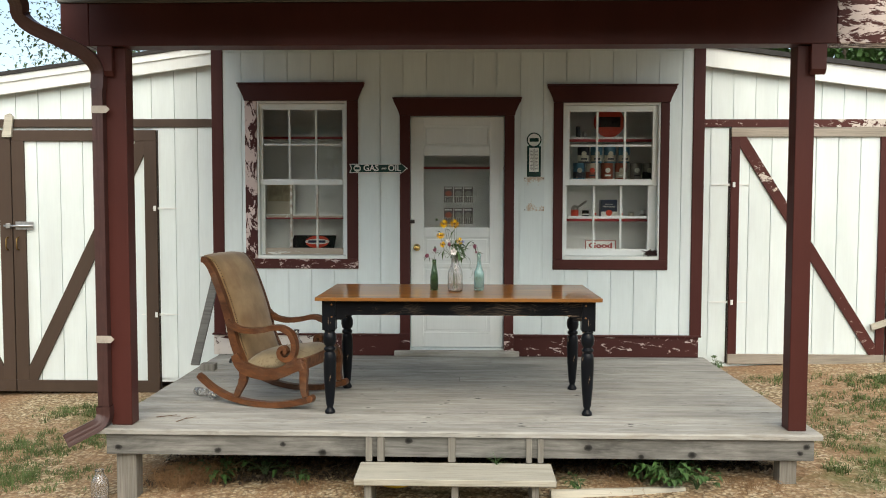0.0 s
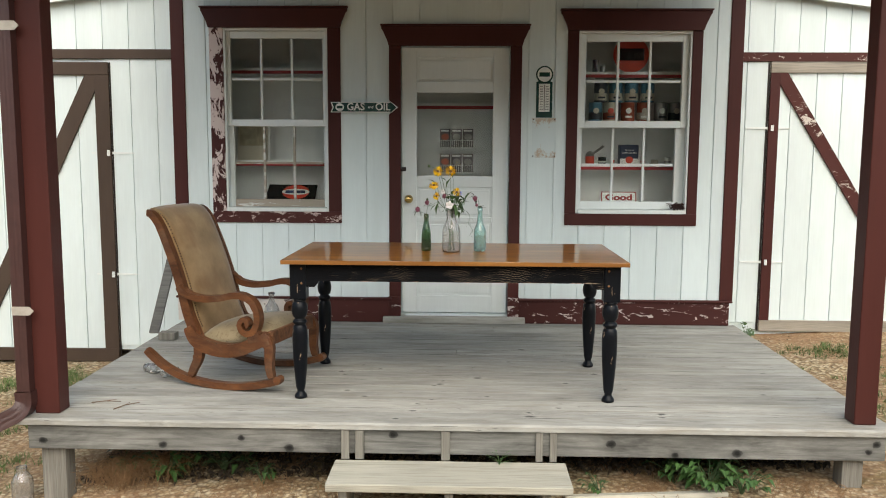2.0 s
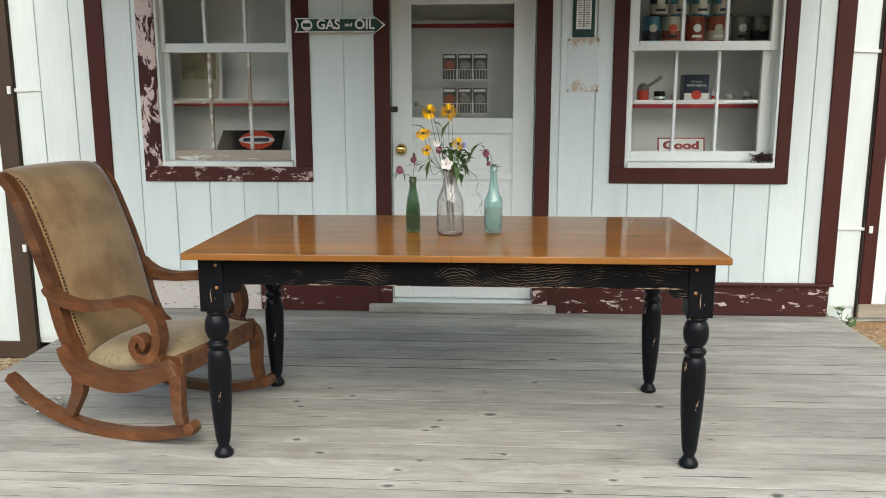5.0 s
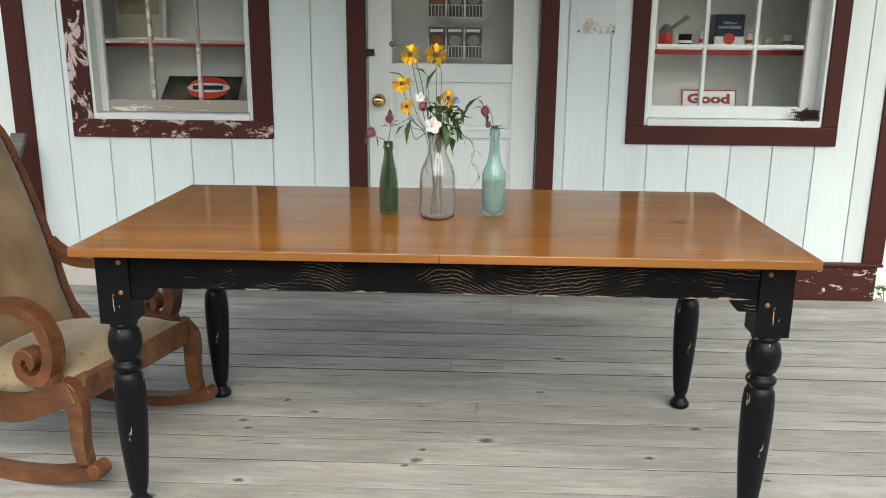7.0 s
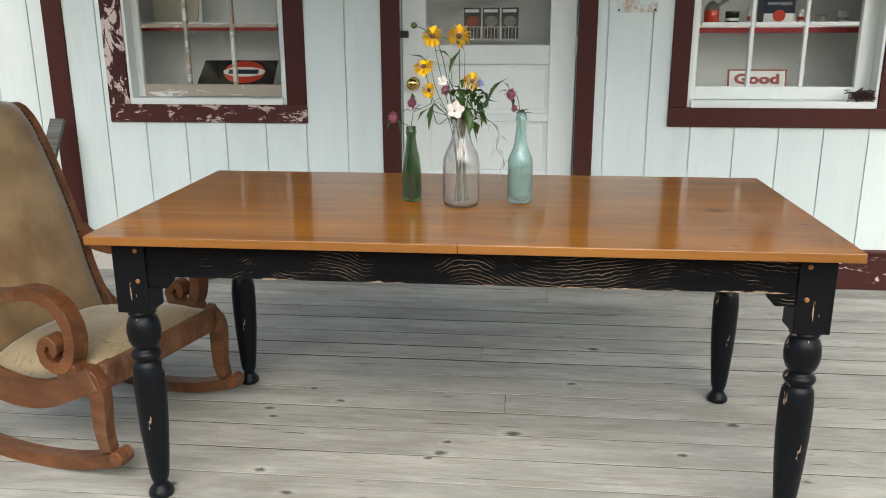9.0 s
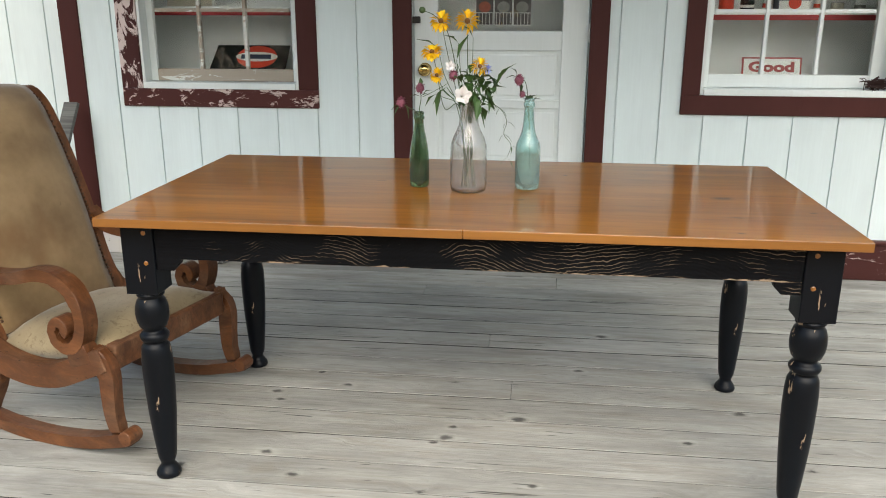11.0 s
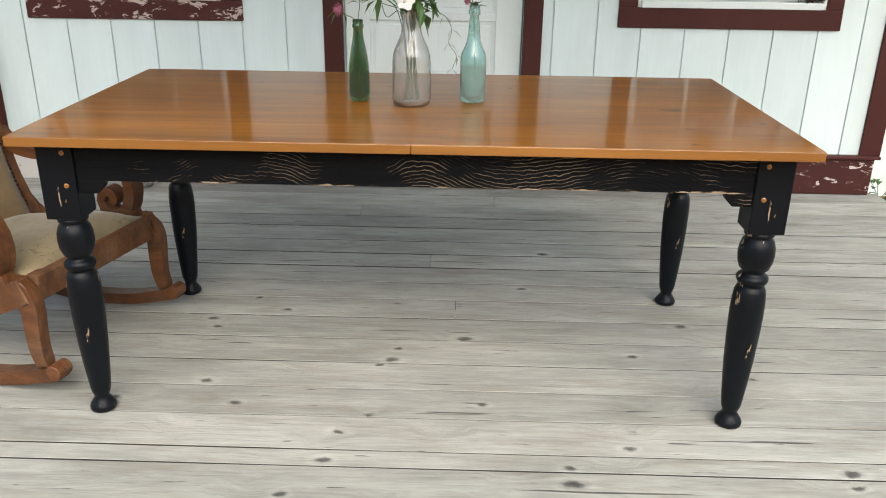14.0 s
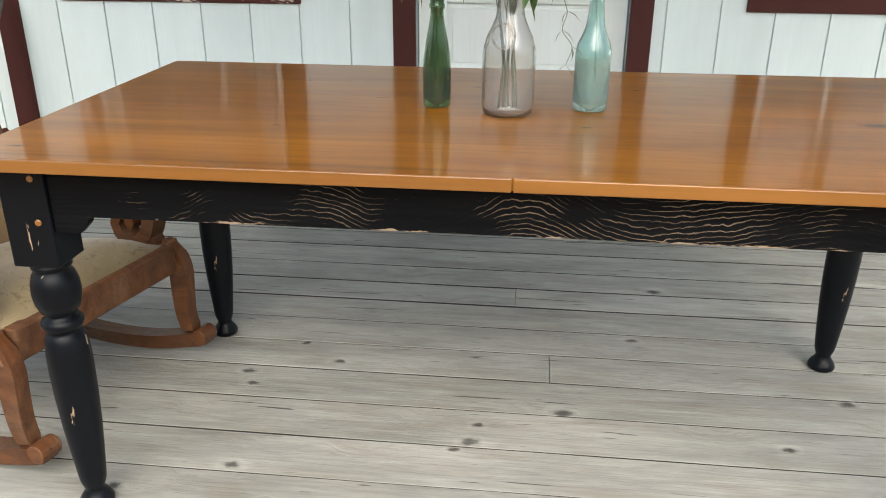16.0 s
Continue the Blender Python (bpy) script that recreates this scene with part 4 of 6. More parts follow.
part("slope", prism(bmesh.new(), [(-7.35, left_top(-7.35) + 0.092), (-2.23, left_top(-2.23) + 0.092), (-2.23, left_top(-2.23) + 0.125), (-7.35, left_top(-7.35) + 0.125)], LEFT_Y - 0.13, 5.1), SHINGLE, roof_l)
roof_r = thing("roof_right_shed", label="low dark roof of the side shed", category="roof", kind="structure")
part("slope", prism(bmesh.new(), [(2.17, right_top(2.17) + 0.087), (7.35, right_top(7.35) + 0.087), (7.35, right_top(7.35) + 0.13), (2.17, right_top(2.17) + 0.13)], RIGHT_Y - 0.13, 5.1), SHINGLE, roof_r)


def shed_door(name, x0, x1, y, z0, z1, rails_h, stile_w, mats, first, pitch, rise, label):
    """A boarded shed leaf with stiles, rails and one brace from corner to corner."""
    d = thing(name, label=label, category="door", kind="structure")
    top, bot = rails_h
    m_stile, m_top, m_bot, m_brace = mats
    planks(d, x0 + 0.01, x1 - 0.01, first, pitch, z0 + 0.02, lambda x: z1 - 0.02, y - 0.002, [], WHITE)
    for a in (x0, x1 - stile_w):
        part("stile", cube(a, a + stile_w, y - 0.042, y - 0.0185, z0 + bot, z1 - top, 0.003), m_stile, d)
    part("top_rail", cube(x0, x1, y - 0.044, y - 0.0185, z1 - top, z1, 0.003), m_top, d)
    part("bottom_rail", cube(x0, x1, y - 0.044, y - 0.0185, z0, z0 + bot, 0.003), m_bot, d)
    a, b = (x0 + stile_w, z0 + bot), (x1 - stile_w, z1 - top)
    if not rise:
        a, b = (x0 + stile_w, z1 - top), (x1 - stile_w, z0 + bot)
    w = 0.066 if x0 < 0 else 0.050
    s = 1 if rise else -1
    part("brace", prism(bmesh.new(), [(a[0], a[1]), (a[0] + w * 1.15, a[1]), (b[0], b[1] - s * w * 1.9), (b[0], b[1]), (b[0] - w * 1.15, b[1]), (a[0], a[1] + s * w * 1.9)], y - 0.04, y - 0.0185), m_brace, d)
    return d


LM = (UMBER, UMBER, UMBER, UMBER)
shed_door("door_2", -4.155, -2.800, LEFT_Y, -0.402, 2.040, (0.10, 0.108), 0.115, LM, -4.14, 0.2145, True, "white boarded shed door with umber frame and brace")
shed_door("door_3", -5.50, -4.165, LEFT_Y, -0.402, 2.040, (0.10, 0.108), 0.115, LM, -5.45, 0.2145, False, "white boarded shed door with umber frame and brace")
RM = (MAROON, BARE, BARE, MAROON_BAND)
shed_door("door_4", 2.587, 4.075, RIGHT_Y, -0.172, 2.10, (0.09, 0.095), 0.082, RM, 2.5565, 0.2095, False, "white boarded shed door with peeling maroon brace")
shed_door("door_5", 4.09, 5.50, RIGHT_Y, -0.172, 2.10, (0.09, 0.095), 0.082, RM, 4.14, 0.2095, True, "white boarded shed door with peeling maroon brace")

# solid dark strips beside the doors, their colour standing in for gap shade
part("gap_shade_strip", cube(2.568, 2.585, RIGHT_Y - 0.021, RIGHT_Y - 0.0185, -0.17, 2.095), DARKIRON, trim_r, "dark strip painted for the shaded gap beside the door")
part("gap_shade_strip", cube(-2.799, -2.788, LEFT_Y - 0.021, LEFT_Y - 0.0185, -0.40, 2.04), DARKIRON, trim_l, "dark strip painted for the shaded gap beside the door")


# ---- porch things ----
def table():
    """Farmhouse table: varnished two-leaf top, rubbed black aprons, four turned legs."""
    t = thing("dining_table", (0.01, 0, 0), "farmhouse table with varnished honey top and distressed black legs", "table")
    hx, y0, y1 = 0.915, -0.46, 0.455
    top = part("tabletop", cube(-hx, hx, y0 + 0.01, y1, 0.7425, 0.7435), HONEY_EDGE, t, "glossy varnished plank top")
    for x0, x1 in ((-hx, -0.0012), (0.0012, hx)):
        part("edge_strip", cube(x0, x1, y0, y0 + 0.006, 0.7425, 0.7645, 0.0015), HONEY_EDGE, top)
    n = 5
    for i in range(n):
        a, b = y0 + 0.0062 + (y1 - y0 - 0.0062) * i / n, y0 + 0.0062 + (y1 - y0 - 0.0062) * (i + 1) / n
        part("board", cube(-hx, hx, a + 0.0001, b - 0.0001, 0.7440, 0.7645), HONEY, top)
    lx, ya, yb = 0.838, -0.355, 0.385
    h = 0.043
    fl = [(-lx + h, 0.742), (lx - h, 0.742), (lx - h, 0.612), (lx - h - 0.045, 0.612), (lx - h - 0.062, 0.630), (lx - h - 0.066, 0.646), (-lx + h + 0.066, 0.646), (-lx + h + 0.062, 0.630), (-lx + h + 0.045, 0.612), (-lx + h, 0.612)]
    for yy in (ya - h + 0.008, yb + h - 0.030):
        part("apron", prism(bmesh.new(), fl, yy, yy + 0.022, "y", 0.002), BLACKWOOD, t, "rubbed black apron with raised grain")
    for xx in (-lx - h + 0.010, lx + h - 0.032):
        part("end_apron", prism(bmesh.new(), [(ya + h, 0.742), (yb - h, 0.742), (yb - h, 0.646), (ya + h, 0.646)], xx, xx + 0.022, "x", 0.002), BLACKWOOD, t)
    prof = [(0.028, 0.0), (0.033, 0.003), (0.0345, 0.010), (0.032, 0.018), (0.0255, 0.028), (0.0200, 0.036), (0.0192, 0.043), (0.0225, 0.051), (0.0255, 0.062), (0.0275, 0.080), (0.0318, 0.13), (0.0370, 0.20), (0.0402, 0.27), (0.0415, 0.33), (0.0410, 0.37), (0.0380, 0.400), (0.0325, 0.412), (0.0270, 0.418), (0.0345, 0.422), (0.0385, 0.430), (0.0385, 0.438), (0.0335, 0.445), (0.0275, 0.449), (0.0265, 0.454), (0.0355, 0.462), (0.0415, 0.480), (0.0438, 0.500), (0.0425, 0.520), (0.0372, 0.538), (0.0318, 0.545), (0.0318, 0.549), (0.0365, 0.553), (0.0365, 0.558), (0.0305, 0.563), (0.0305, 0.57)]
    prof = [(r, z if z < 0.1 else 0.1 + (z - 0.1) * 0.974) for r, z in prof]
    for sx in (-lx, lx):
        for yy in (ya, yb):
            leg = part("leg", lathe(bmesh.new(), prof, 28), BLACKLEG, t, "turned black leg, paint worn through", True, pose(sx + (0.006 if sx < 0 and yy > 0 else 0), yy, -0.007))
            part("leg_block", cube(-h, h, -h, h, 0.553, 0.7495, 0.003), BLACKLEG, leg)
            s = -1 if yy < 0 else 1
            for pz in (0.640, 0.720):
                part("peg", lathe(bmesh.new(), [(0.0060, 0), (0.0060, 0.002), (0.004, 0.003)], 10), HONEY_EDGE, leg, "", False, pose((0.02 if sx < 0 else -0.02), s * h, pz, -90 * s, 0, 0))
    return t


table()


def spiral(cx, cz, r0, r1, a0, turns, n=26):
    return [(cx + (r0 + (r1 - r0) * i / n) * math.cos(a0 + turns * 2 * math.pi * i / n), cz + (r0 + (r1 - r0) * i / n) * math.sin(a0 + turns * 2 * math.pi * i / n)) for i in range(n + 1)]


def rocking_chair():
    """Upholstered rocker with rolled arms, built facing +x."""
    c = thing("rocking_chair", (-1.287, 0.085, -0.008), "antique wooden rocking chair with tan upholstery and scrolled arms", "chair", rz=-15.5)
    near, far = -0.285, 0.262
    for y in (near, far):
        s = 1 if y < 0 else -1
        ya, yb = y - 0.024, y + 0.024
        rk = [(-0.440, 0.188), (-0.33, 0.108), (-0.20, 0.052), (-0.05, 0.024), (0.10, 0.020), (0.25, 0.035), (0.355, 0.060), (0.424, 0.080)]
        bm = bar_path(bmesh.new(), [tuple(p) for p in smooth_path(rk, 4)], (0.034, 0.040), ya, yb, "y", 0.007)
        rocker = part("rocker", bm, CHAIRWOOD, c, "curved wooden rocker with rolled tip")
        part("rolled_tip", prism(bmesh.new(), spiral(0.416, 0.082, 0.023, 0.023, 0, 0.96, 16)[:-1], ya - 0.003, yb + 0.003, "y", 0.004), CHAIRWOOD, rocker)
        # back upright in one long curve from the seat to the rolled top
        up = [(-0.085, 0.22), (-0.115, 0.30), (-0.165, 0.42), (-0.200, 0.56), (-0.245, 0.70), (-0.300, 0.84), (-0.345, 0.935), (-0.390, 0.983), (-0.415, 0.991)]
        part("back_upright", bar_path(bmesh.new(), [tuple(p) for p in smooth_path(up, 4)], (0.062, 0.034), y * 0.92 - 0.022, y * 0.92 + 0.022, "y", 0.006), CHAIRWOOD, c)
        rl = [(-0.152, 0.345), (-0.115, 0.282), (-0.05, 0.245), (0.06, 0.225), (0.17, 0.235), (0.27, 0.275), (0.36, 0.315)]
        rail = [tuple(p) for p in smooth_path(rl, 4)]
        part("seat_rail", bar_path(bmesh.new(), rail, [min(0.050 + 0.0045 * i, 0.084 - 0.0006 * i) for i in range(len(rail))], ya + 0.002, yb - 0.002, "y", 0.006), CHAIRWOOD, c)
        fl = [(0.318, 0.318), (0.346, 0.306), (0.364, 0.268), (0.363, 0.20), (0.364, 0.14), (0.376, 0.088)]
        part("front_leg", bar_path(bmesh.new(), [tuple(p) for p in smooth_path(fl, 4)], (0.066, 0.038), ya + 0.007, yb - 0.007, "y", 0.006), CHAIRWOOD, c)
        bl = [(-0.085, 0.24), (-0.090, 0.17), (-0.125, 0.10), (-0.145, 0.055)]
        part("rear_leg", bar_path(bmesh.new(), [tuple(p) for p in smooth_path(bl, 4)], (0.060, 0.034), ya + 0.007, yb - 0.007, "y", 0.006), CHAIRWOOD, c)
        am = [(-0.205, 0.575), (-0.16, 0.535), (-0.06, 0.513), (0.06, 0.522), (0.15, 0.543), (0.225, 0.537), (0.283, 0.492), (0.300, 0.43), (0.294, 0.385), (0.276, 0.350), (0.245, 0.333), (0.212, 0.338), (0.190, 0.362), (0.190, 0.392), (0.210, 0.412), (0.232, 0.404), (0.238, 0.384), (0.226, 0.372)]
        path = [tuple(p) for p in smooth_path(am, 4)]
        w = [0.036 if i < 34 else 0.036 - 0.014 * (i - 34) / (len(path) - 34) for i in range(len(path))]
        arm = part("arm", bar_path(bmesh.new(), path, w, ya - 0.002, yb + 0.002, "y", 0.004), CHAIRWOOD, c, "scrolled wooden arm")
        part("arm_foot", bar_path(bmesh.new(), [(0.262, 0.352), (0.275, 0.315), (0.285, 0.285)], (0.07, 0.09), ya + 0.001, yb - 0.001, "y", 0.006), CHAIRWOOD, arm)
        bm = bmesh.new()
        edge = smooth_path(up, 10)
        total = 0.0
        last = edge[0]
        for q in edge[14:]:
            total += (q - last).length
            last = q
            if total > 0.0125:
                total = 0.0
                bmesh.ops.create_icosphere(bm, subdivisions=1, radius=0.0050, matrix=Matrix.Translation((q.x + 0.041, y * 0.92 + s * 0.022, q.y - 0.002)))
        part("tack_row", bm, TACK, c, "row of dark upholstery tacks", True)
    part("front_rail", cube(0.335, 0.372, near + 0.025, far - 0.025, 0.268, 0.345, 0.006), CHAIRWOOD, c)
    part("rear_rail", cube(-0.115, -0.085, near + 0.03, far - 0.03, 0.22, 0.29, 0.006), CHAIRWOOD, c)
    bm = bmesh.new()
    tube(bm, [(-0.408, -0.255, 0.988), (-0.408, 0.235, 0.988)], 0.017, segs=12)
    part("top_rail", bm, CHAIRWOOD, c)
    # upholstered back, a bulging sheet with thickness
    cur = smooth_path([(-0.085, 0.30), (-0.130, 0.42), (-0.168, 0.56), (-0.213, 0.70), (-0.268, 0.84), (-0.318, 0.945), (-0.368, 0.998), (-0.415, 1.012)], 5)
    bm = bmesh.new()
    ny = 14
    front, rear = [], []
    for i, q in enumerate(cur):
        a, b = cur[max(i - 1, 0)], cur[min(i + 1, len(cur) - 1)]
        t = (b - a).normalized()
        f = i / (len(cur) - 1)
        rf, rr = [], []
        for j in range(ny + 1):
            u = 2 * j / ny - 1
            bulge = 0.026 * (1 - abs(u) ** 3) * (0.45 + 0.55 * math.sin(math.pi * min(1, f * 1.25)))
            rf.append(bm.verts.new((q.x + t.y * bulge, u * 0.231 - 0.011, q.y - t.x * bulge)))
            rr.append(bm.verts.new((q.x - t.y * 0.03, u * 0.231 - 0.011, q.y + t.x * 0.03)))
        front.append(rf)
        rear.append(rr)
    for g in (front, rear):
        for a, b in zip(g, g[1:]):
            for j in range(ny):
                bm.faces.new((a[j], a[j + 1], b[j + 1], b[j]))
    for i in range(len(cur) - 1):
        for j in (0, ny):
            bm.faces.new((front[i][j], front[i + 1][j], rear[i + 1][j], rear[i][j]))
    for j in range(ny):
        for i in (0, -1):
            bm.faces.new((front[i][j], front[i][j + 1], rear[i][j + 1], rear[i][j]))
    part("back_cushion", bm, BACKCLOTH, c, "faded tan velvet back with brown stain", True)
    bm = bmesh.new()
    nx, ny = 14, 12
    grid = []
    for i in range(nx + 1):
        u = i / nx
        row = []
        for j in range(ny + 1):
            v = 2 * j / ny - 1
            dome = (1 - abs(v) ** 4) * (1 - abs(2 * u - 1) ** 6)
            row.append(bm.verts.new((-0.115 + 0.468 * u, v * 0.243 - 0.012, 0.278 + 0.065 * u ** 1.5 + 0.072 * dome)))
        grid.append(row)
    for a, b in zip(grid, grid[1:]):
        for j in range(ny):
            bm.faces.new((a[j], a[j + 1], b[j + 1], b[j]))
    edge = [grid[0][j] for j in range(ny + 1)] + [grid[i][ny] for i in range(1, nx + 1)] + [grid[nx][j] for j in range(ny - 1, -1, -1)] + [grid[i][0] for i in range(nx - 1, 0, -1)]
    low = [bm.verts.new((v.co.x, v.co.y, v.co.z - 0.04)) for v in edge]
    for i in range(len(edge)):
        k = (i + 1) % len(edge)
        bm.faces.new((edge[i], edge[k], low[k], low[i]))
    bm.faces.new(low)
    part("seat_cushion", bm, SEATCLOTH, c, "worn cream brocade seat", True)
    return c


rocking_chair()


def hollow(prof, wall=0.003, floor=0.006):
    """Outer profile and, back down, an inner one: a real glass wall."""
    inner = [(max(r - wall, 0.001), max(z, floor)) for r, z in prof if z >= floor * 0.6]
    return prof + [(prof[-1][0] - wall, prof[-1][1])] + inner[::-1][1:] + [(0.001, floor)]


def bottle(name, loc, prof, material, label, category):
    ob = thing(name, (*loc, 0.7655), label, category)
    part("glass_body", lathe(bmesh.new(), hollow(prof), 32), material, ob, "", True)
    return ob


green = bottle("bottle", (-0.160, 0.012), [(0.022, 0), (0.0275, 0.003), (0.0285, 0.02), (0.0285, 0.075), (0.027, 0.10), (0.0215, 0.135), (0.016, 0.16), (0.0135, 0.178), (0.0130, 0.192), (0.0155, 0.194), (0.0155, 0.202), (0.0130, 0.204), (0.0145, 0.208), (0.0140, 0.214)], GREEN_GLASS, "small dark green glass bottle holding clover", "bottle")
jar = bottle("milk_jar", (-0.014, -0.035), [(0.040, 0), (0.049, 0.004), (0.0518, 0.018), (0.0520, 0.110), (0.0500, 0.130), (0.0440, 0.150), (0.0350, 0.168), (0.0280, 0.186), (0.0252, 0.206), (0.0250, 0.228), (0.0280, 0.246), (0.0310, 0.256), (0.0295, 0.262)], CLEAR_GLASS, "clear milk jar full of wildflowers on the table", "vase")
bm = bmesh.new()
tube(bm, [(0.021 * math.cos(a) - 0.010, -0.047 + 0.011 * math.sin(a) + 0.003 * math.cos(2 * a), 0.155 + 0.021 * math.sin(a)) for a in (2 * math.pi * k / 24 for k in range(25))], 0.0022, segs=6)
part("embossed_ring", bm, CLEAR_GLASS, jar, "raised ring on the glass", True)
aqua = bottle("bottle", (0.150, 0.018), [(0.028, 0), (0.034, 0.003), (0.0355, 0.02), (0.0355, 0.112), (0.033, 0.130), (0.025, 0.146), (0.0185, 0.165), (0.0155, 0.190), (0.0130, 0.222), (0.0128, 0.230), (0.0158, 0.233), (0.0158, 0.243), (0.0130, 0.246), (0.0145, 0.249), (0.0140, 0.256)], AQUA_GLASS, "tall pale aqua glass bottle holding one clover", "bottle")

rnd = random.Random(5)


def daisy(parent, c, facing, r, n=19):
    """Yellow ray flower: petals round a domed disc."""
    f = Vector(facing).normalized()
    s = f.cross(Vector((0.2, 0.1, 1))).normalized()
    u = s.cross(f)
    c = Vector(c)
    bm_p, bm_d = bmesh.new(), bmesh.new()
    for i in range(n):
        a = 2 * math.pi * i / n + rnd.uniform(-0.1, 0.1)
        leaf(bm_p, c + (math.cos(a) * s + math.sin(a) * u) * r * 0.2, (math.cos(a) * s + math.sin(a) * u) + f * rnd.uniform(-0.25, 0.1), r * rnd.uniform(0.88, 1.05), r * 0.85, 0.02)
    bmesh.ops.create_icosphere(bm_d, subdivisions=2, radius=r * 0.25, matrix=Matrix.Translation(c + f * r * 0.05))
    bloom = part("yellow_bloom", bm_p, PETAL_Y, parent, "golden yellow ray petals")
    part("bloom_disc", bm_d, DISC, bloom, "brown flower centre", True)


def trumpet(c, facing, r):
    """A funnel flower with a softly waved rim."""
    f = Vector(facing).normalized()
    s = f.cross(Vector((0.2, 0.1, 1))).normalized()
    u = s.cross(f)
    c = Vector(c)
    bm = bmesh.new()
    rings = []
    for rr, d in ((0.08, -0.9), (0.14, -0.5), (0.30, -0.15), (0.62, 0.12), (1.0, 0.30)):
        rings.append([bm.verts.new(c + f * r * (d + 0.20 * rr * rr * math.sin(5 * a + 1) + 0.06 * rr * math.sin(13 * a)) + (math.cos(a) * s + math.sin(a) * u) * r * rr * (1 + 0.16 * rr * math.sin(5 * a))) for a in (2 * math.pi * k / 25 for k in range(25))])
    for a, b in zip(rings, rings[1:]):
        for i in range(25):
            bm.faces.new((a[i], a[(i + 1) % 25], b[(i + 1) % 25], b[i]))
    return bm


def clover(parent, c, r):
    bm = bmesh.new()
    c = Vector(c)
    bmesh.ops.create_icosphere(bm, subdivisions=2, radius=r * 0.72, matrix=Matrix.Translation(c))
    for _ in range(60):
        d = Vector((rnd.gauss(0, 1), rnd.gauss(0, 1), rnd.gauss(0.2, 1))).normalized()
        leaf(bm, c + d * r * 0.3, d, r * 0.8, r * 0.34, 0.0)
    part("clover_head", bm, PETAL_P, parent, "dusky pink clover head")


def stem(bm, pts, r=0.0014):
    tube(bm, smooth_path(pts, 5), r, r * 0.7, 5)


# wildflowers in the jar
fl = thing("wildflower_bouquet", (-0.014, -0.035, 0.7655), "mixed bouquet of yellow, white and pink wildflowers", "flowers")
bs = bmesh.new()
heads = [((-0.078, 0.0, 0.462), (-0.15, -1, 0.35), 0.030), ((-0.006, -0.01, 0.462), (0.1, -1, 0.25), 0.033), ((-0.100, -0.015, 0.382), (-0.2, -0.7, 0.8), 0.030), ((0.030, -0.02, 0.345), (0.3, -1, 0.4), 0.026), ((-0.085, -0.03, 0.322), (-0.4, -1, 0.1), 0.022)]
for c, f, r in [(c, f, r * 0.94) for c, f, r in heads]:
    stem(bs, [(0.012 * rnd.uniform(-1, 1), 0.01 * rnd.uniform(-1, 1), 0.012), (c[0] * 0.15, 0.0, 0.13), (c[0] * 0.35, 0, 0.24), (c[0] * 0.75, c[1], c[2] - 0.09), (c[0], c[1] + 0.006, c[2])])
    daisy(fl, c, f, r)
bud = (-0.128, 0.0, 0.490)
stem(bs, [(-0.02, 0, 0.25), (-0.055, 0, 0.42), (-0.09, 0, 0.472), bud])
bmesh.ops.create_icosphere(bs, subdivisions=2, radius=0.009, matrix=Matrix.Translation(bud))
for _ in range(9):
    a = (rnd.uniform(-0.02, 0.02), rnd.uniform(-0.012, 0.012), 0.012)
    stem(bs, [a, (a[0] * 0.5, a[1], 0.12), (rnd.uniform(-0.018, 0.018), rnd.uniform(-0.015, 0.015), 0.25), (rnd.uniform(-0.05, 0.06), rnd.uniform(-0.03, 0.03), rnd.uniform(0.3, 0.36))])
part("stem", bs, STEM, fl, "thin green stems", True)
for cx, cy, cz, r, n in ((-0.012, -0.062, 0.272, 0.022, 9), (-0.050, -0.02, 0.345, 0.013, 7)):
    bm = trumpet((cx, cy, cz), (0.25, -1, 0.3), r)
    part("white_bloom", bm, PETAL_W, fl, "white trumpet petals")
clover(fl, (-0.040, -0.035, 0.322), 0.016)
bm = bmesh.new()
for i in range(9):
    a = 2 * math.pi * i / 9
    leaf(bm, (0.052, -0.022, 0.338), (math.cos(a), -0.5, math.sin(a)), 0.016, 0.007, 0.0)
part("blue_bloom", bm, PETAL_B, fl, "pale blue chicory flower")
bm = bmesh.new()
for _ in range(64):
    c = Vector((rnd.uniform(-0.02, 0.055), rnd.uniform(-0.04, 0.03), rnd.uniform(0.235, 0.325)))
    leaf(bm, c, (rnd.gauss(0.15, 0.5), rnd.gauss(-0.2, 0.5), rnd.gauss(0.0, 0.7)), rnd.uniform(0.035, 0.055), rnd.uniform(0.018, 0.032), 0.25)
for c, w, l in (((0.070, 0, 0.30), (0.7, 0, 0.75), 0.085), ((0.072, 0, 0.29), (0.55, -0.1, 0.9), 0.075), ((-0.035, 0, 0.36), (0.4, 0, 0.9), 0.085), ((-0.03, 0, 0.405), (-0.8, -0.2, 0.5), 0.05), ((-0.085, 0, 0.39), (-0.9, 0, 0.45), 0.07), ((-0.06, -0.02, 0.29), (-0.6, -0.1, -0.7), 0.06), ((-0.075, -0.01, 0.285), (-0.2, -0.1, -1), 0.07), ((-0.09, -0.01, 0.27), (-0.5, 0, -0.5), 0.045), ((0.01, -0.01, 0.42), (-0.5, 0, 0.6), 0.05)):
    leaf(bm, c, w, l, 0.020, 0.1)
    stem(bm, [(c[0] * 0.4, 0, 0.25), (c[0] * 0.8, 0, (c[2] + 0.25) / 2), c], 0.0011)
vine = [(0.04, -0.02, 0.255), (0.085, -0.02, 0.235), (0.105, -0.02, 0.20), (0.098, -0.02, 0.165), (0.118, -0.02, 0.135), (0.108, -0.02, 0.10)]
stem(bm, vine, 0.0009)
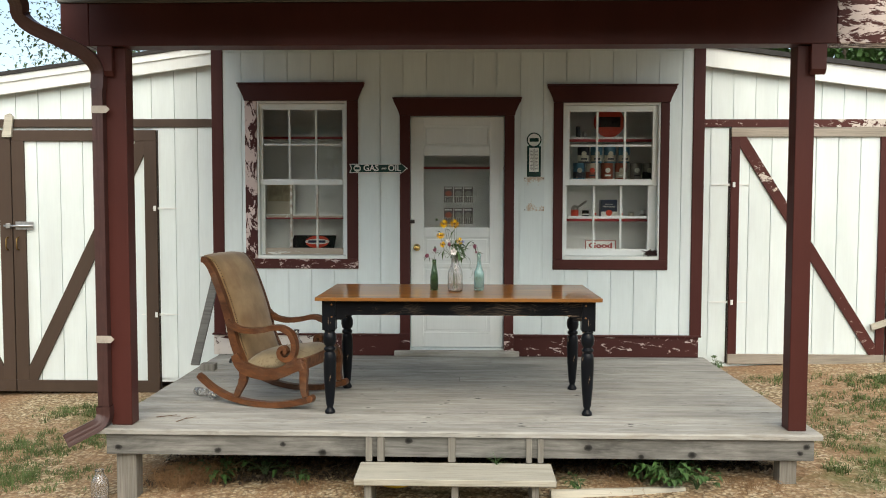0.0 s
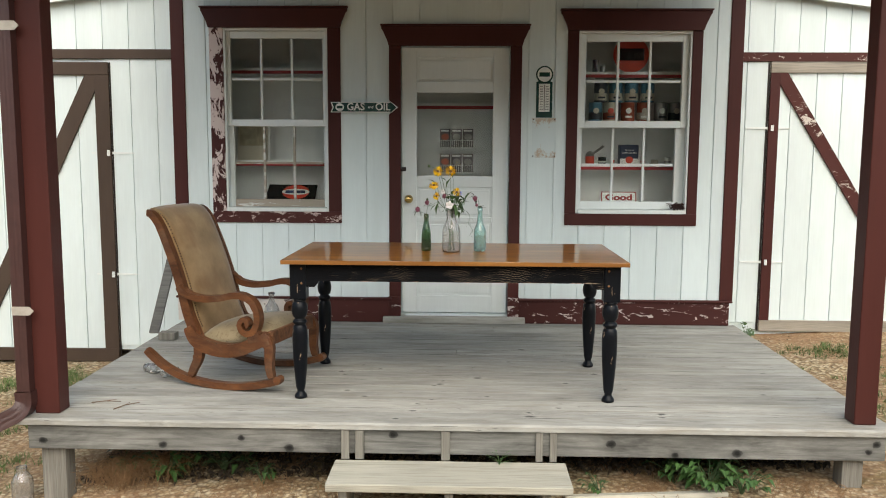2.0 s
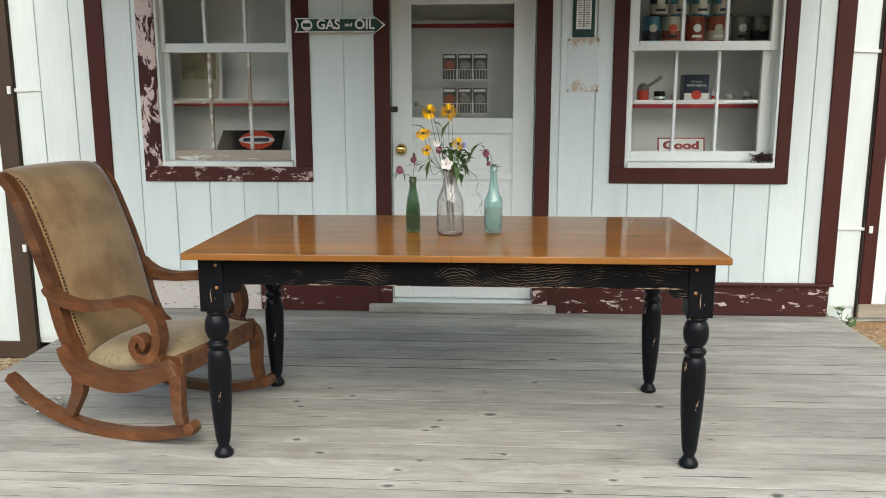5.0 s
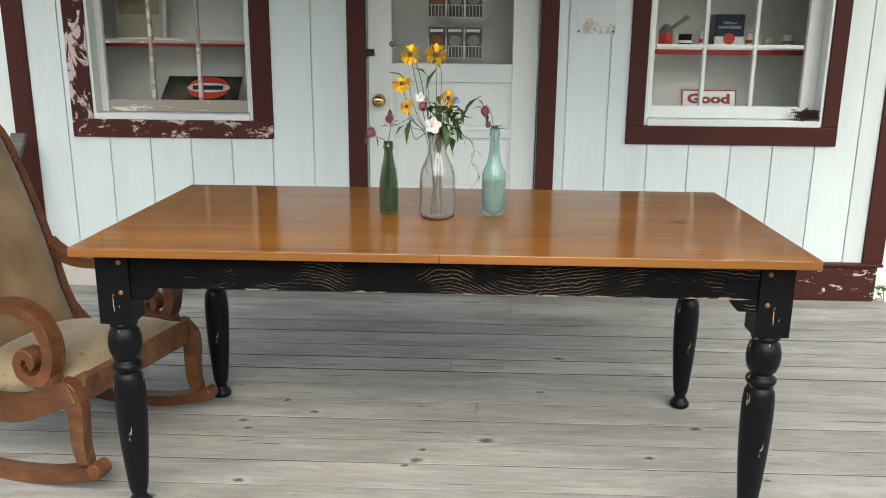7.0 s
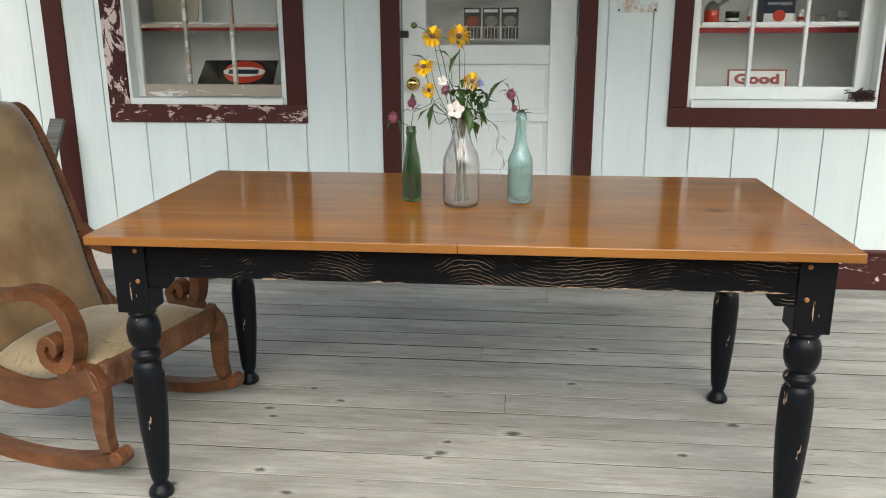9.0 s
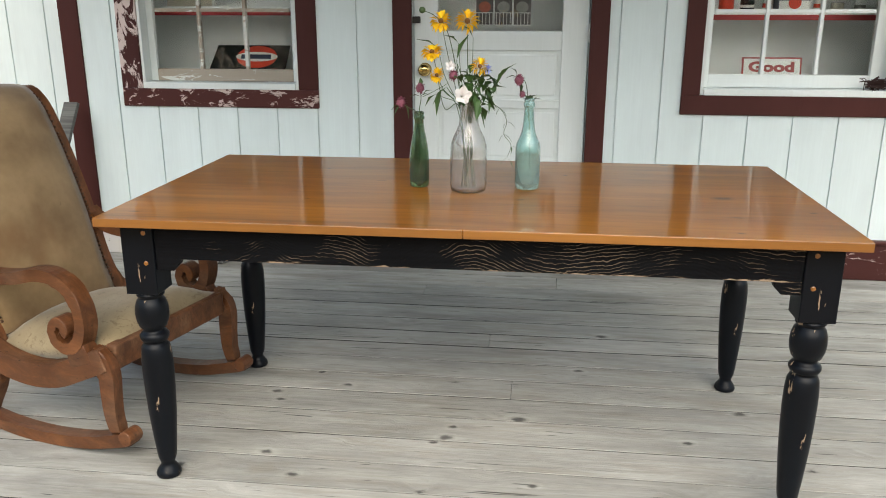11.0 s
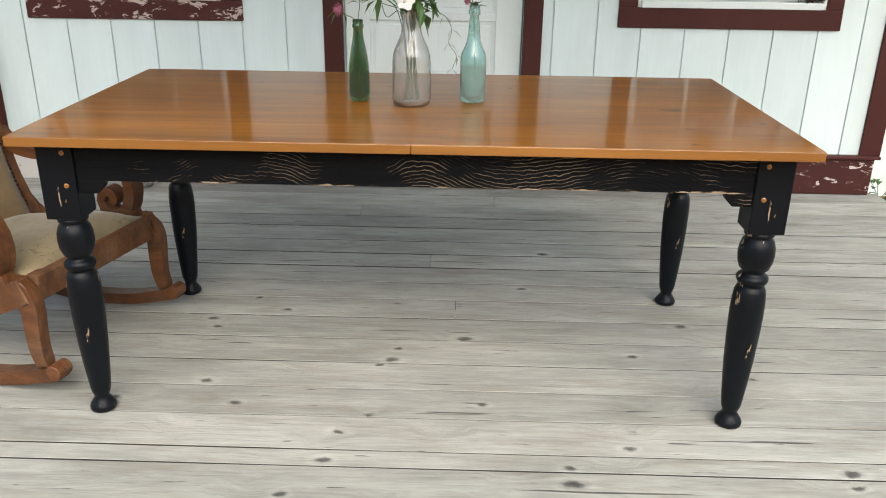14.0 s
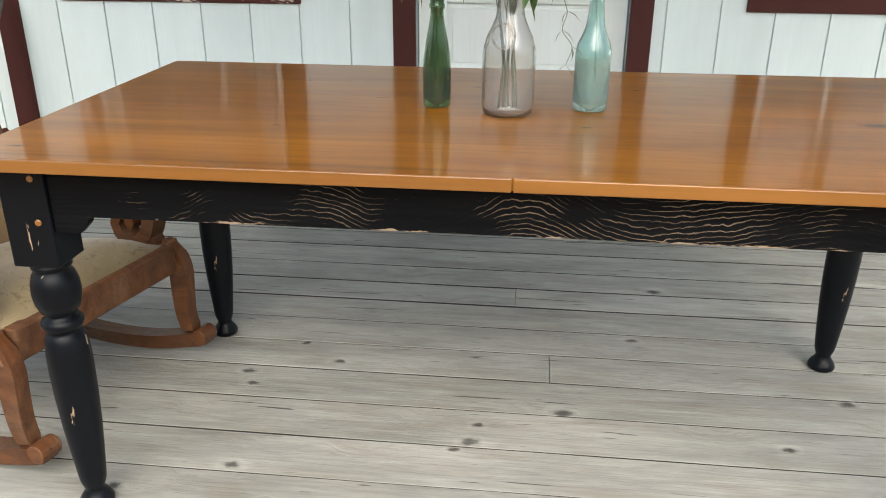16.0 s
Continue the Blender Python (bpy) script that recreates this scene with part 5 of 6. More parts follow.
for p in vine[1:]:
    leaf(bm, p, (rnd.uniform(0.2, 1), -0.2, -0.6), 0.032, 0.009, 0.1)
    leaf(bm, p, (rnd.uniform(-1, 0.2), -0.2, -0.8), 0.026, 0.008, 0.1)
tagged(part("foliage", bm, LEAF, fl, "slender green leaves and a trailing vine"), kind="stuff")

cl = thing("clover_sprig", (-0.160, 0.012, 0.7655), "two pink clover heads with leaves in a green bottle", "flowers", "clover sprigs")
bs = bmesh.new()
stem(bs, [(0, 0, 0.05), (0, 0, 0.20), (0.006, 0, 0.250), (0.004, -0.005, 0.274)])
stem(bs, [(0, 0, 0.06), (-0.004, 0, 0.20), (-0.028, -0.01, 0.226), (-0.048, -0.01, 0.238)])
clover(cl, (0.004, -0.005, 0.280), 0.017)
clover(cl, (-0.050, -0.01, 0.240), 0.018)
for c, w in (((0.004, 0, 0.257), (1, 0, 0.3)), ((0.004, 0, 0.257), (-1, -0.2, 0.1)), ((-0.05, 0, 0.232), (-1, 0, -0.3)), ((-0.05, 0, 0.232), (-0.6, -0.5, -0.7)), ((-0.04, 0, 0.232), (0.3, 0, -1)), ((0.004, 0, 0.282), (0, 0, 1)), ((0.01, 0, 0.262), (0.9, 0.2, 0.6))):
    leaf(bs, c, w, 0.034, 0.015)
stem(bs, [(0.01, 0, 0.255), (0.05, 0, 0.275), (0.085, 0.0, 0.295)], 0.0009)
part("stem", bs, LEAF, cl)
cl2 = thing("clover_sprig", (0.150, 0.018, 0.7175), "single drooping clover head in an aqua bottle", "flowers", "clover sprigs")
bs = bmesh.new()
stem(bs, [(0.006, 0, 0.10), (0.002, 0, 0.22), (-0.004, 0, 0.30), (-0.012, 0, 0.345), (-0.024, 0, 0.355)])
stem(bs, [(0, 0, 0.24), (-0.008, 0, 0.30), (-0.016, 0, 0.318)])
clover(cl2, (-0.030, -0.003, 0.352), 0.018)
clover(cl2, (-0.020, -0.006, 0.314), 0.011)
for c, w in (((-0.035, 0, 0.36), (-1, -0.1, 0.1)), ((-0.035, 0, 0.365), (-0.6, 0, 0.8)), ((-0.028, 0, 0.35), (0.1, 0, -1)), ((0, 0, 0.295), (0.7, 0, 0.8)), ((0, 0, 0.295), (-0.6, 0, 0.6)), ((0, -0.005, 0.292), (0.1, -0.5, 0.9)), ((0.004, 0, 0.295), (1, 0, 0.4))):
    leaf(bs, c, w, 0.034, 0.015)
part("stem", bs, LEAFDARK, cl2)

# ---- signs on the wall ----
sign = thing("arrow_sign", (-0.7235, 1.668, 1.681), "dark arrow-shaped enamel sign lettered gas and oil", "sign")
ow, oh = 0.262, 0.046
part("sign_plate", prism(bmesh.new(), [(-ow, -oh + 0.006), (0.195, -oh + 0.006), (0.188, -oh - 0.010), (ow, 0), (0.188, oh + 0.010), (0.195, oh - 0.006), (-ow, oh - 0.006), (-ow + 0.016, 0)], 0, 0.004), SIGNWHITE, sign, "white enamel border")
part("sign_field", prism(bmesh.new(), [(-ow + 0.012, -oh + 0.013), (0.205, -oh + 0.013), (0.198, -oh), (ow - 0.014, 0), (0.198, oh), (0.205, oh - 0.013), (-ow + 0.012, oh - 0.013), (-ow + 0.026, 0)], -0.003, 0.0), SIGNGREEN, sign, "near-black green field")
part("emblem", disc(bmesh.new(), -0.190, 0, 0.033, 0.030, -0.0045, -0.003), SIGNWHITE, sign, "round pale emblem")
part("emblem_bar", cube(-0.212, -0.168, -0.006, -0.0045, -0.010, 0.010), SIGNGREEN, sign)
for body, cx, sz in (("GAS", -0.066, 0.076), ("and", 0.050, 0.030), ("OIL", 0.143, 0.076)):
    writing("lettering", body, sz, SIGNWHITE, sign, (cx, -0.0045, 0.001), 90, 0.98, 0.0016 if sz > 0.05 else 0.0005)
part("standoff", cube(-0.20, -0.18, 0.004, 0.022, -0.02, 0.02), DARKIRON, sign)
part("standoff", cube(0.20, 0.22, 0.004, 0.022, -0.02, 0.02), DARKIRON, sign)

th = thing("wall_thermometer", (0.662, 1.696, 1.803), "dark green enamel wall thermometer with a round head", "thermometer")
pts = [(-0.062, -0.195), (0.062, -0.195), (0.062, 0.075)]
pts += [(0.066 * math.cos(a), 0.132 + 0.066 * math.sin(a)) for a in (-0.9 + (math.pi + 1.8) * k / 20 for k in range(21))] + [(-0.062, 0.075)]
part("backplate", prism(bmesh.new(), pts, 0, 0.007, "y", 0.002), SIGNGREEN, th)
part("emblem", disc(bmesh.new(), 0, 0.132, 0.055, 0.055, -0.002, 0), SIGNWHITE, th, "round white emblem")
part("emblem_bar", cube(-0.040, 0.040, -0.0035, -0.002, 0.116, 0.148), SIGNGREEN, th)
part("scale", cube(-0.042, 0.042, -0.002, 0, -0.150, 0.062), SIGNWHITE, th, "white graduated scale")
part("tube", cube(-0.004, 0.004, -0.006, -0.002, -0.14, 0.055, 0.001), TINGREY, th)
bm = bmesh.new()
for i in range(15):
    for sx in (-0.022, 0.022):
        box(bm, sx - 0.012, sx + 0.012, -0.0028, -0.002, -0.135 + i * 0.0125, -0.132 + i * 0.0125)
part("graduation", bm, SIGNBLACK, th)
pl = thing("wall_plate", (0.665, 1.700, 1.4535), "white metal plate with rust stains and screws", "plate")
part("plate", cube(-0.092, 0.092, 0, 0.003, -0.151, 0.151, 0.001), PLATEM, pl)
for sx in (-0.082, 0.082):
    for sz in (-0.14, 0.14):
        part("screw", lathe(bmesh.new(), [(0.005, 0), (0.005, 0.002), (0.003, 0.003)], 8), DARKIRON, pl, "", False, pose(sx, 0, sz, 90, 0, 0))

# ---- inside the windows ----
def display_shelf(x0, x1, zs, label, base=True, y0=1.98, y1=2.26):
    """Shelf unit against a pale back panel, its shelf fronts edged in red."""
    s = thing("display_shelf", (0, 0, 0.02), label, "shelf", "display shelves")
    part("back_panel", cube(x0, x1, y1, y1 + 0.015, 0, 2.55), INNER, s)
    for a in (x0, x1 - 0.018):
        part("side_panel", cube(a, a + 0.018, y0, y1, 0, 2.55), INNER, s)
    for z in zs:
        sh = part("shelf_board", cube(x0 + 0.018, x1 - 0.018, y0 + 0.004, y1, z - 0.060, z - 0.02), INNER, s)
        part("edge_strip", cube(x0 + 0.018, x1 - 0.018, y0, y0 + 0.004, z - 0.066, z - 0.041), REDEDGE, sh, "red shelf edge")
    if base:
        part("base_board", cube(x0 + 0.018, x1 - 0.018, 1.85, y1, 0.83, 0.858), INNER, s)
    return s


display_shelf(-2.09, -0.62, (1.268, 2.01), "pale shelf unit with red edges, nearly empty")
display_shelf(0.60, 2.03, (1.252, 1.597, 1.985), "pale shelf unit with red edges, stocked with tins")
display_shelf(-0.60, 0.58, (1.735,), "pale shelf unit with one red edge behind the door", False, 2.02, 2.10)


def tin(loc, r, h, body, band, label, group="tins on the shelf"):
    t = thing("tin_can", loc, label, "tin can", group)
    part("can_body", lathe(bmesh.new(), [(r, 0), (r, 0.003), (r * 0.975, 0.005), (r * 0.975, h - 0.005), (r, h - 0.003), (r, h)], 22), body, t, "", True)
    if band:
        part("label_band", lathe(bmesh.new(), [(r * 0.985, 0.012), (r * 0.985, h * 0.46)], 22), band, t, "pale paper band")
    if h > 0.12:
        part("emblem", disc(bmesh.new(), 0, h * 0.55, r * 0.42, r * 0.42, -r * 1.02, -r * 0.86, 16), SIGNWHITE if band is None else SIGNRED if body is TINCREAM else TINCREAM, t, "pale round mark")
        part("text_bar", cube(-r * 0.5, r * 0.5, -r * 1.0, -r * 0.80, h * 0.18, h * 0.28), SIGNWHITE if body is TINRED else TINDARK, t)
    part("lid", lathe(bmesh.new(), [(r * 0.88, h), (r * 0.86, h + 0.003)], 18), TINGREY, t)
    return t


row1 = [(1.111, TINBLUE, TINDARK), (1.228, TINCREAM, TINRED), (1.372, TINRED, None), (1.500, TINRED, TINCREAM), (1.640, TINGREY, None), (1.755, TINGREY, TINDARK)]
row2 = [(1.151, TINDARK, TINCREAM), (1.273, TINBLUE, TINCREAM), (1.398, TINBLUE, TINCREAM), (1.529, TINBLUE, TINCREAM)]
names = {"blue_tin": "blue", "dark_tin": "dark", "cream_tin_band": "cream", "rusty_red_tin": "rusty red", "grey_tin": "bare grey"}
for x, b, band in row1:
    tin((x, 2.06, 1.598), 0.055, 0.148, b, band, "old %s paint tin on a shelf in the window" % names[b.name])
for x, b, band in row2:
    tin((x, 2.06, 1.750), 0.055, 0.15, b, band, "old %s paint tin stacked on another tin" % names[b.name])
rs = thing("round_sign", (1.385, 2.05, 1.986), "round orange-red enamel sign with a dark bar", "sign")
part("sign_disc", disc(bmesh.new(), 0, 0.142, 0.142, 0.142, 0, 0.006, 40), SIGNRED, rs)
part("dark_bar", cube(-0.105, 0.105, -0.003, 0, 0.095, 0.190), SIGNBLACK, rs, "dark bar in place of a mark")
bx = thing("grease_tin", (1.385, 2.05, 1.252), "square navy grease tin with white lettering", "tin can")
part("tin_body", cube(-0.075, 0.075, -0.05, 0.05, 0, 0.155, 0.005), SIGNBLUE, bx)
part("pale_band", cube(-0.073, 0.073, -0.053, -0.0505, 0.004, 0.045), SIGNWHITE, bx)
part("emblem", disc(bmesh.new(), 0.0, 0.034, 0.030, 0.028, -0.055, -0.0535), SIGNRED, bx, "orange round emblem")
writing("lettering", "FARM GREASE", 0.021, SIGNWHITE, bx, (0, -0.0515, 0.090), 90, 0.88)
writing("lettering", "All-Purpose", 0.015, SIGNWHITE, bx, (0, -0.0515, 0.113), 90, 0.95)
oc = thing("oil_can", (1.075, 2.05, 1.252), "red and grey pump oiler with an angled spout", "oil can")
part("can_body", lathe(bmesh.new(), [(0.034, 0), (0.036, 0.003), (0.036, 0.06), (0.030, 0.07)], 20), SIGNRED, oc, "", True)
part("can_top", lathe(bmesh.new(), [(0.036, 0.061), (0.036, 0.075), (0.022, 0.095), (0.010, 0.105)], 20), TINGREY, oc, "", True)
bm = bmesh.new()
tube(bm, [(0.01, 0, 0.075), (0.05, 0, 0.10), (0.085, 0, 0.125), (0.108, 0, 0.145)], 0.009, 0.012, 8)
part("spout", bm, TINGREY, oc, "", True)
small = [(1.175, 0.034, 0.055, SIGNBLACK, SIGNWHITE), (1.262, 0.015, 0.07, SIGNWHITE, SIGNRED), (1.505, 0.017, 0.065, SIGNWHITE, SIGNRED), (1.60, 0.030, 0.034, TINCREAM, None), (1.705, 0.026, 0.055, SIGNWHITE, TINGREY)]
for x, r, h, b, band in small:
    tin((x, 2.05, 1.252), r, h, b, band, "small old product tin on a shelf in the window", "small tins")
tin((1.10, 2.06, 1.986), 0.022, 0.10, TINDARK, None, "narrow dark bottle-shaped tin on the top shelf", "small tins")
tin((1.16, 2.06, 1.986), 0.022, 0.05, TINGREY, None, "small grey tin on the top shelf", "small tins")
gs = thing("good_sign", (1.312, 1.985, 0.879), "small white sign with red border and lettering", "sign")
lean = pose(0, 0, 0, -12, 0, 0)
part("sign_plate", cube(-0.143, 0.143, 0, 0.004, 0, 0.153, 0.001), SIGNDEEP, gs, "dark red border", False, lean)
part("sign_field", cube(-0.134, 0.134, -0.002, 0, 0.062, 0.145), SIGNWHITE, gs, "", False, lean)
ob = writing("lettering", "Good", 0.066, SIGNDEEP, gs, (0, 0, 0), 90, 1.3, 0.003)
ob.matrix_basis = lean @ pose(-0.002, -0.004, 0.103, 90, 0, 0) @ Matrix.Diagonal((1.42, 1, 1, 1))
lg = thing("leaning_sign", (-1.385, 2.0, 0.879), "black sign with an orange and white oval, leaning", "sign")
lean = pose(0, 0, 0, -38, 0, 0)
part("sign_plate", prism(bmesh.new(), [(-0.235, 0), (0.195, 0), (0.205, 0.235), (-0.200, 0.235)], 0, 0.006), SIGNBLACK, lg, "", False, lean)
part("emblem_ring", disc(bmesh.new(), 0.03, 0.158, 0.112, 0.070, -0.003, 0, 36), SIGNRED, lg, "orange oval", False, lean)
part("emblem_band", disc(bmesh.new(), 0.03, 0.158, 0.116, 0.030, -0.005, -0.003, 36), SIGNWHITE, lg, "white band", False, lean)
part("emblem_bar", cube(-0.056, 0.110, -0.0065, -0.005, 0.144, 0.171), SIGNBLUE, lg, "navy bar", False, lean)
cal = thing("old_calendar", (-1.715, 2.10, 1.268), "faded tan picture calendar leaning on a shelf", "calendar")
lean = pose(0, 0, 0, -6, 0, 0)
part("sheet", cube(-0.125, 0.125, 0, 0.006, 0, 0.33), PAPER, cal, "", False, lean)
part("printed_picture", cube(-0.11, 0.11, -0.002, 0, 0.12, 0.325), plain("sepia_print", (0.50, 0.43, 0.29), 0.8, 0.0, 0.5, 14), cal, "sepia print", False, lean)
part("frame_edge", cube(0.13, 0.150, -0.01, 0.012, 0, 0.335, 0.002), SIGNWHITE, cal, "", False, lean)
for z in (1.375, 1.180):
    rk = thing("leaflet_rack", (-0.010, 1.786, z), "wire rack of leaflets hung inside the door glass", "rack", "leaflet racks")
    bm = bmesh.new()
    for i in range(17):
        box(bm, -0.135 + i * 0.0168 - 0.0012, -0.135 + i * 0.0168 + 0.0012, 0, 0.0024, 0, 0.058)
    for zz in (0.0, 0.057):
        box(bm, -0.137, 0.137, -0.0005, 0.003, zz, zz + 0.003)
    part("wire_front", bm, SIGNWHITE, rk, "white wire front")
    for i in range(3):
        lf = part("leaflet", cube(-0.132 + i * 0.09, -0.132 + i * 0.09 + 0.082, 0.006, 0.010, 0.004, 0.148), PAPERDARK, rk, "dark printed leaflet")
        part("title_bar", cube(-0.126 + i * 0.09, -0.126 + i * 0.09 + 0.066, 0.0048, 0.006, 0.126, 0.140), SIGNWHITE, lf)
        part("picture", disc(bmesh.new(), -0.091 + i * 0.09, 0.085, 0.030, 0.026, 0.0048, 0.006, 18), TINRED if i == 0 else TINGREY, lf)

# bundle of twigs on the outer sill
nest = thing("twig_bundle", (1.712, 1.706, 0.902), "small tangled bundle of dark twigs on the window sill", "twigs")
bm = bmesh.new()
for _ in range(95):
    a = Vector((rnd.gauss(0, 0.026), rnd.uniform(-0.012, 0.012), rnd.uniform(0.004, 0.046)))
    w = Vector((rnd.gauss(0, 1), rnd.gauss(0, 0.15), rnd.gauss(0, 0.28))).normalized() * rnd.uniform(0.012, 0.032)
    tube(bm, [a - w, a + Vector((0, 0, 0.006)), a + w], 0.0024, 0.0015, 4)
part("twig", bm, NESTM, nest)

# ---- downspout ----
spout = thing("downspout", (0, 0, 0), "brown rectangular downspout strapped to the porch post", "downspout")


def duct(bm, pts, wx, wy):
    """A rectangular pipe through points, its section kept level with the wall."""
    rings = []
    pts = [Vector(p) for p in pts]
    for i, p in enumerate(pts):
        d = (pts[min(i + 1, len(pts) - 1)] - pts[max(i - 1, 0)]).normalized()
        s = d.cross(Vector((0, 1, 0))).normalized()
        u = s.cross(d).normalized()
        ring = []
        for a, b in ((-1, -1), (-0.6, -1.0), (-0.3, -0.97), (0, -1), (0.3, -0.97), (0.6, -1), (1, -1), (1, 1), (-1, 1)):
            ring.append(bm.verts.new(p + s * a * wx / 2 + u * b * wy / 2))
        rings.append(ring)
    n = len(rings[0])
    for a, b in zip(rings, rings[1:]):
        for i in range(n):
            bm.faces.new((a[i], a[(i + 1) % n], b[(i + 1) % n], b[i]))
    return bm


SX, SY = -2.156, -0.715
part("upper_elbow", duct(bmesh.new(), smooth_path([(-2.43, -1.36, 2.60), (-2.43, -1.22, 2.55), (-2.435, -1.08, 2.485), (-2.45, -1.03, 2.42), (-2.41, -0.98, 2.362), (-2.31, -0.88, 2.308), (-2.20, -0.78, 2.243), (SX, SY, 2.165), (SX, SY, 2.05)], 4), 0.076, 0.066), SPOUT, spout, "", False)
part("pipe", duct(bmesh.new(), [(SX, SY, 2.05), (SX, SY, 1.2), (SX, SY, 0.12)], 0.066, 0.060), SPOUT, spout)
part("lower_elbow", duct(bmesh.new(), smooth_path([(SX, SY, 0.12), (SX, SY, 0.06), (SX - 0.025, SY - 0.02, 0.015), (SX - 0.09, SY - 0.055, -0.020), (SX - 0.195, SY - 0.11, -0.072)], 4), 0.084, 0.080), SPOUT, spout)
for z in (1.925, 0.535):
    part("strap", prism(bmesh.new(), [(SX - 0.034, z - 0.022), (SX + 0.055, z - 0.022), (SX + 0.078, z), (SX + 0.055, z + 0.022), (SX - 0.034, z + 0.022)], SY - 0.034, SY - 0.030), STRAPM, spout, "pale metal strap with a pointed end")

# ---- shed hardware ----
def strap_hinge(name, x, y, z, l, r, label):
    h = thing(name, (x, y, z), label, "hinge", "shed hinges")
    part("knuckle", cube(-0.012, 0.012, -0.010, 0.0, -0.024, 0.024, 0.003), WHITE_TRIM, h)
    for w in (-l, r):
        s = 1 if w > 0 else -1
        part("strap", prism(bmesh.new(), [(s * 0.018, -0.011), (w, -0.004), (w, 0.004), (s * 0.018, 0.011)] if s > 0 else [(w, -0.004), (s * 0.018, -0.011), (s * 0.018, 0.011), (w, 0.004)], 0.018, 0.0255), WHITE_TRIM, h)


for z in (1.32, 0.33):
    strap_hinge("strap_hinge", -2.818, LEFT_Y - 0.044, z, 0.15, 0.20, "pale painted strap hinge on the shed door")
for z in (1.555, 0.425):
    strap_hinge("strap_hinge", 2.615, RIGHT_Y - 0.045, z, 0.21, 0.16, "rusty white strap hinge on the shed door")
bolt = thing("slide_bolt", (-4.16, LEFT_Y - 0.044, 1.155), "galvanised slide bolt across the shed doors", "bolt")
part("bolt_plate", cube(0.03, 0.20, -0.004, 0, -0.035, 0.04, 0.002), STEEL, bolt)
bm = bmesh.new()
tube(bm, [(-0.07, -0.018, 0), (0.20, -0.018, 0)], 0.010, segs=10)
part("bolt_rod", bm, STEEL, bolt, "", True)
part("bolt_keep", cube(-0.05, -0.01, -0.028, 0, -0.022, 0.022, 0.003), STEEL, bolt)
for x in (-4.205, -4.105):
    hd = thing("door_pull", (x, LEFT_Y - 0.044, 0.99), "small brass pull handle on the shed door", "handle", "shed door pulls")
    bm = bmesh.new()
    tube(bm, smooth_path([(0, 0, 0.06), (0, -0.03, 0.045), (0, -0.036, 0), (0, -0.03, -0.045), (0, 0, -0.06)], 4), 0.007, segs=8)
    part("grip", bm, OLDBRASS, hd, "", True)
tb = thing("turn_block", (-4.175, LEFT_Y - 0.052, 2.075), "weathered wooden turn block above the shed doors", "latch")
part("block", prism(bmesh.new(), [(-0.05, -0.10), (0.035, -0.10), (0.055, 0.09), (0.03, 0.115), (-0.015, 0.10)], -0.018, 0.006), TANWOOD, tb)
rb = thing("turn_block", (4.06, RIGHT_Y - 0.062, 0.21), "weathered wooden turn block on the shed door", "latch")
part("block", prism(bmesh.new(), [(-0.12, -0.045), (0.13, 0.04), (0.12, 0.095), (-0.13, 0.01)], -0.018, 0.016), TANWOOD, rb)

# ---- loose things on the porch ----
lp = thing("leaning_plank", (-2.20, 1.15, -0.006), "grey weathered plank leaning against the wall corner", "plank")
part("plank", prism(bmesh.new(), [(-0.075, 0), (-0.005, 0), (0.085, 0.90), (0.015, 0.90)], -0.010, 0.012), GREYWOOD, lp, "", False, pose(0, 0.04, 0, -26, 0, 0))
wb = thing("wood_block", (-2.06, 1.00, -0.007), "small offcut block of pale wood on the deck", "wood block")
part("block", cube(-0.06, 0.06, -0.04, 0.04, 0, 0.055, 0.004), GREYPOST, wb)
for x, y, a in ((-1.835, 0.10, 60), (-1.70, 0.02, 130)):
    gj = thing("glass_jar", (x, y, 0.023), "small clear glass jar lying on its side on the deck", "jar", "glass jars on the deck")
    part("glass_body", lathe(bmesh.new(), hollow([(0.018, -0.045), (0.028, -0.042), (0.030, -0.02), (0.030, 0.02), (0.022, 0.04), (0.020, 0.055), (0.022, 0.06)], 0.002, -0.04), 20), CLEAR_GLASS, gj, "", True, pose(0, 0, 0, 90, 0, a))
for x, y, a in ((-1.83, -0.50, 10), (-1.70, -0.55, 55)):
    tw = thing("twig", (x, y, -0.004), "dry fallen twig on the deck boards", "twig", "twigs on the deck", rz=a)
    bm = bmesh.new()
    tube(bm, [(-0.09, 0, 0.002), (-0.02, 0.012, 0.004), (0.06, 0.0, 0.002)], 0.003, 0.002, 5)
    tube(bm, [(-0.02, 0.012, 0.004), (0.03, 0.04, 0.003)], 0.002, 0.001, 5)
    part("stick", bm, TWIG, tw)

# steps
st = thing("porch_step", (0, 0, 0), "pale timber step on short posts before the porch", "step")
part("tread", cube(-0.575, 0.575, -1.075, -0.765, -0.238, -0.198, 0.006), TANWOOD, st)
for sx in (-0.50, 0.0, 0.46):
    part("stringer", cube(sx - 0.02, sx + 0.02, -1.03, -0.77, -0.52, -0.239, 0.003), GREYPOST, st)
for a, b in ((-0.545, -0.505), (-0.475, -0.43), (-0.045, 0.0), (0.425, 0.46), (0.495, 0.53)):
    part("cleat", cube(a, b, -0.7655, -0.7505, -0.197, -0.045, 0.003), GREYPOST, st)
yd = thing("yellow_disc", (-0.36, -0.74, ground_height(-0.36, -0.74) + 0.07), "yellow plastic disc lying under the step", "disc")
part("plastic_disc", lathe(bmesh.new(), [(0.09, 0), (0.11, 0.012), (0.10, 0.022), (0.02, 0.026)], 24), YELLOWM, yd, "", True)


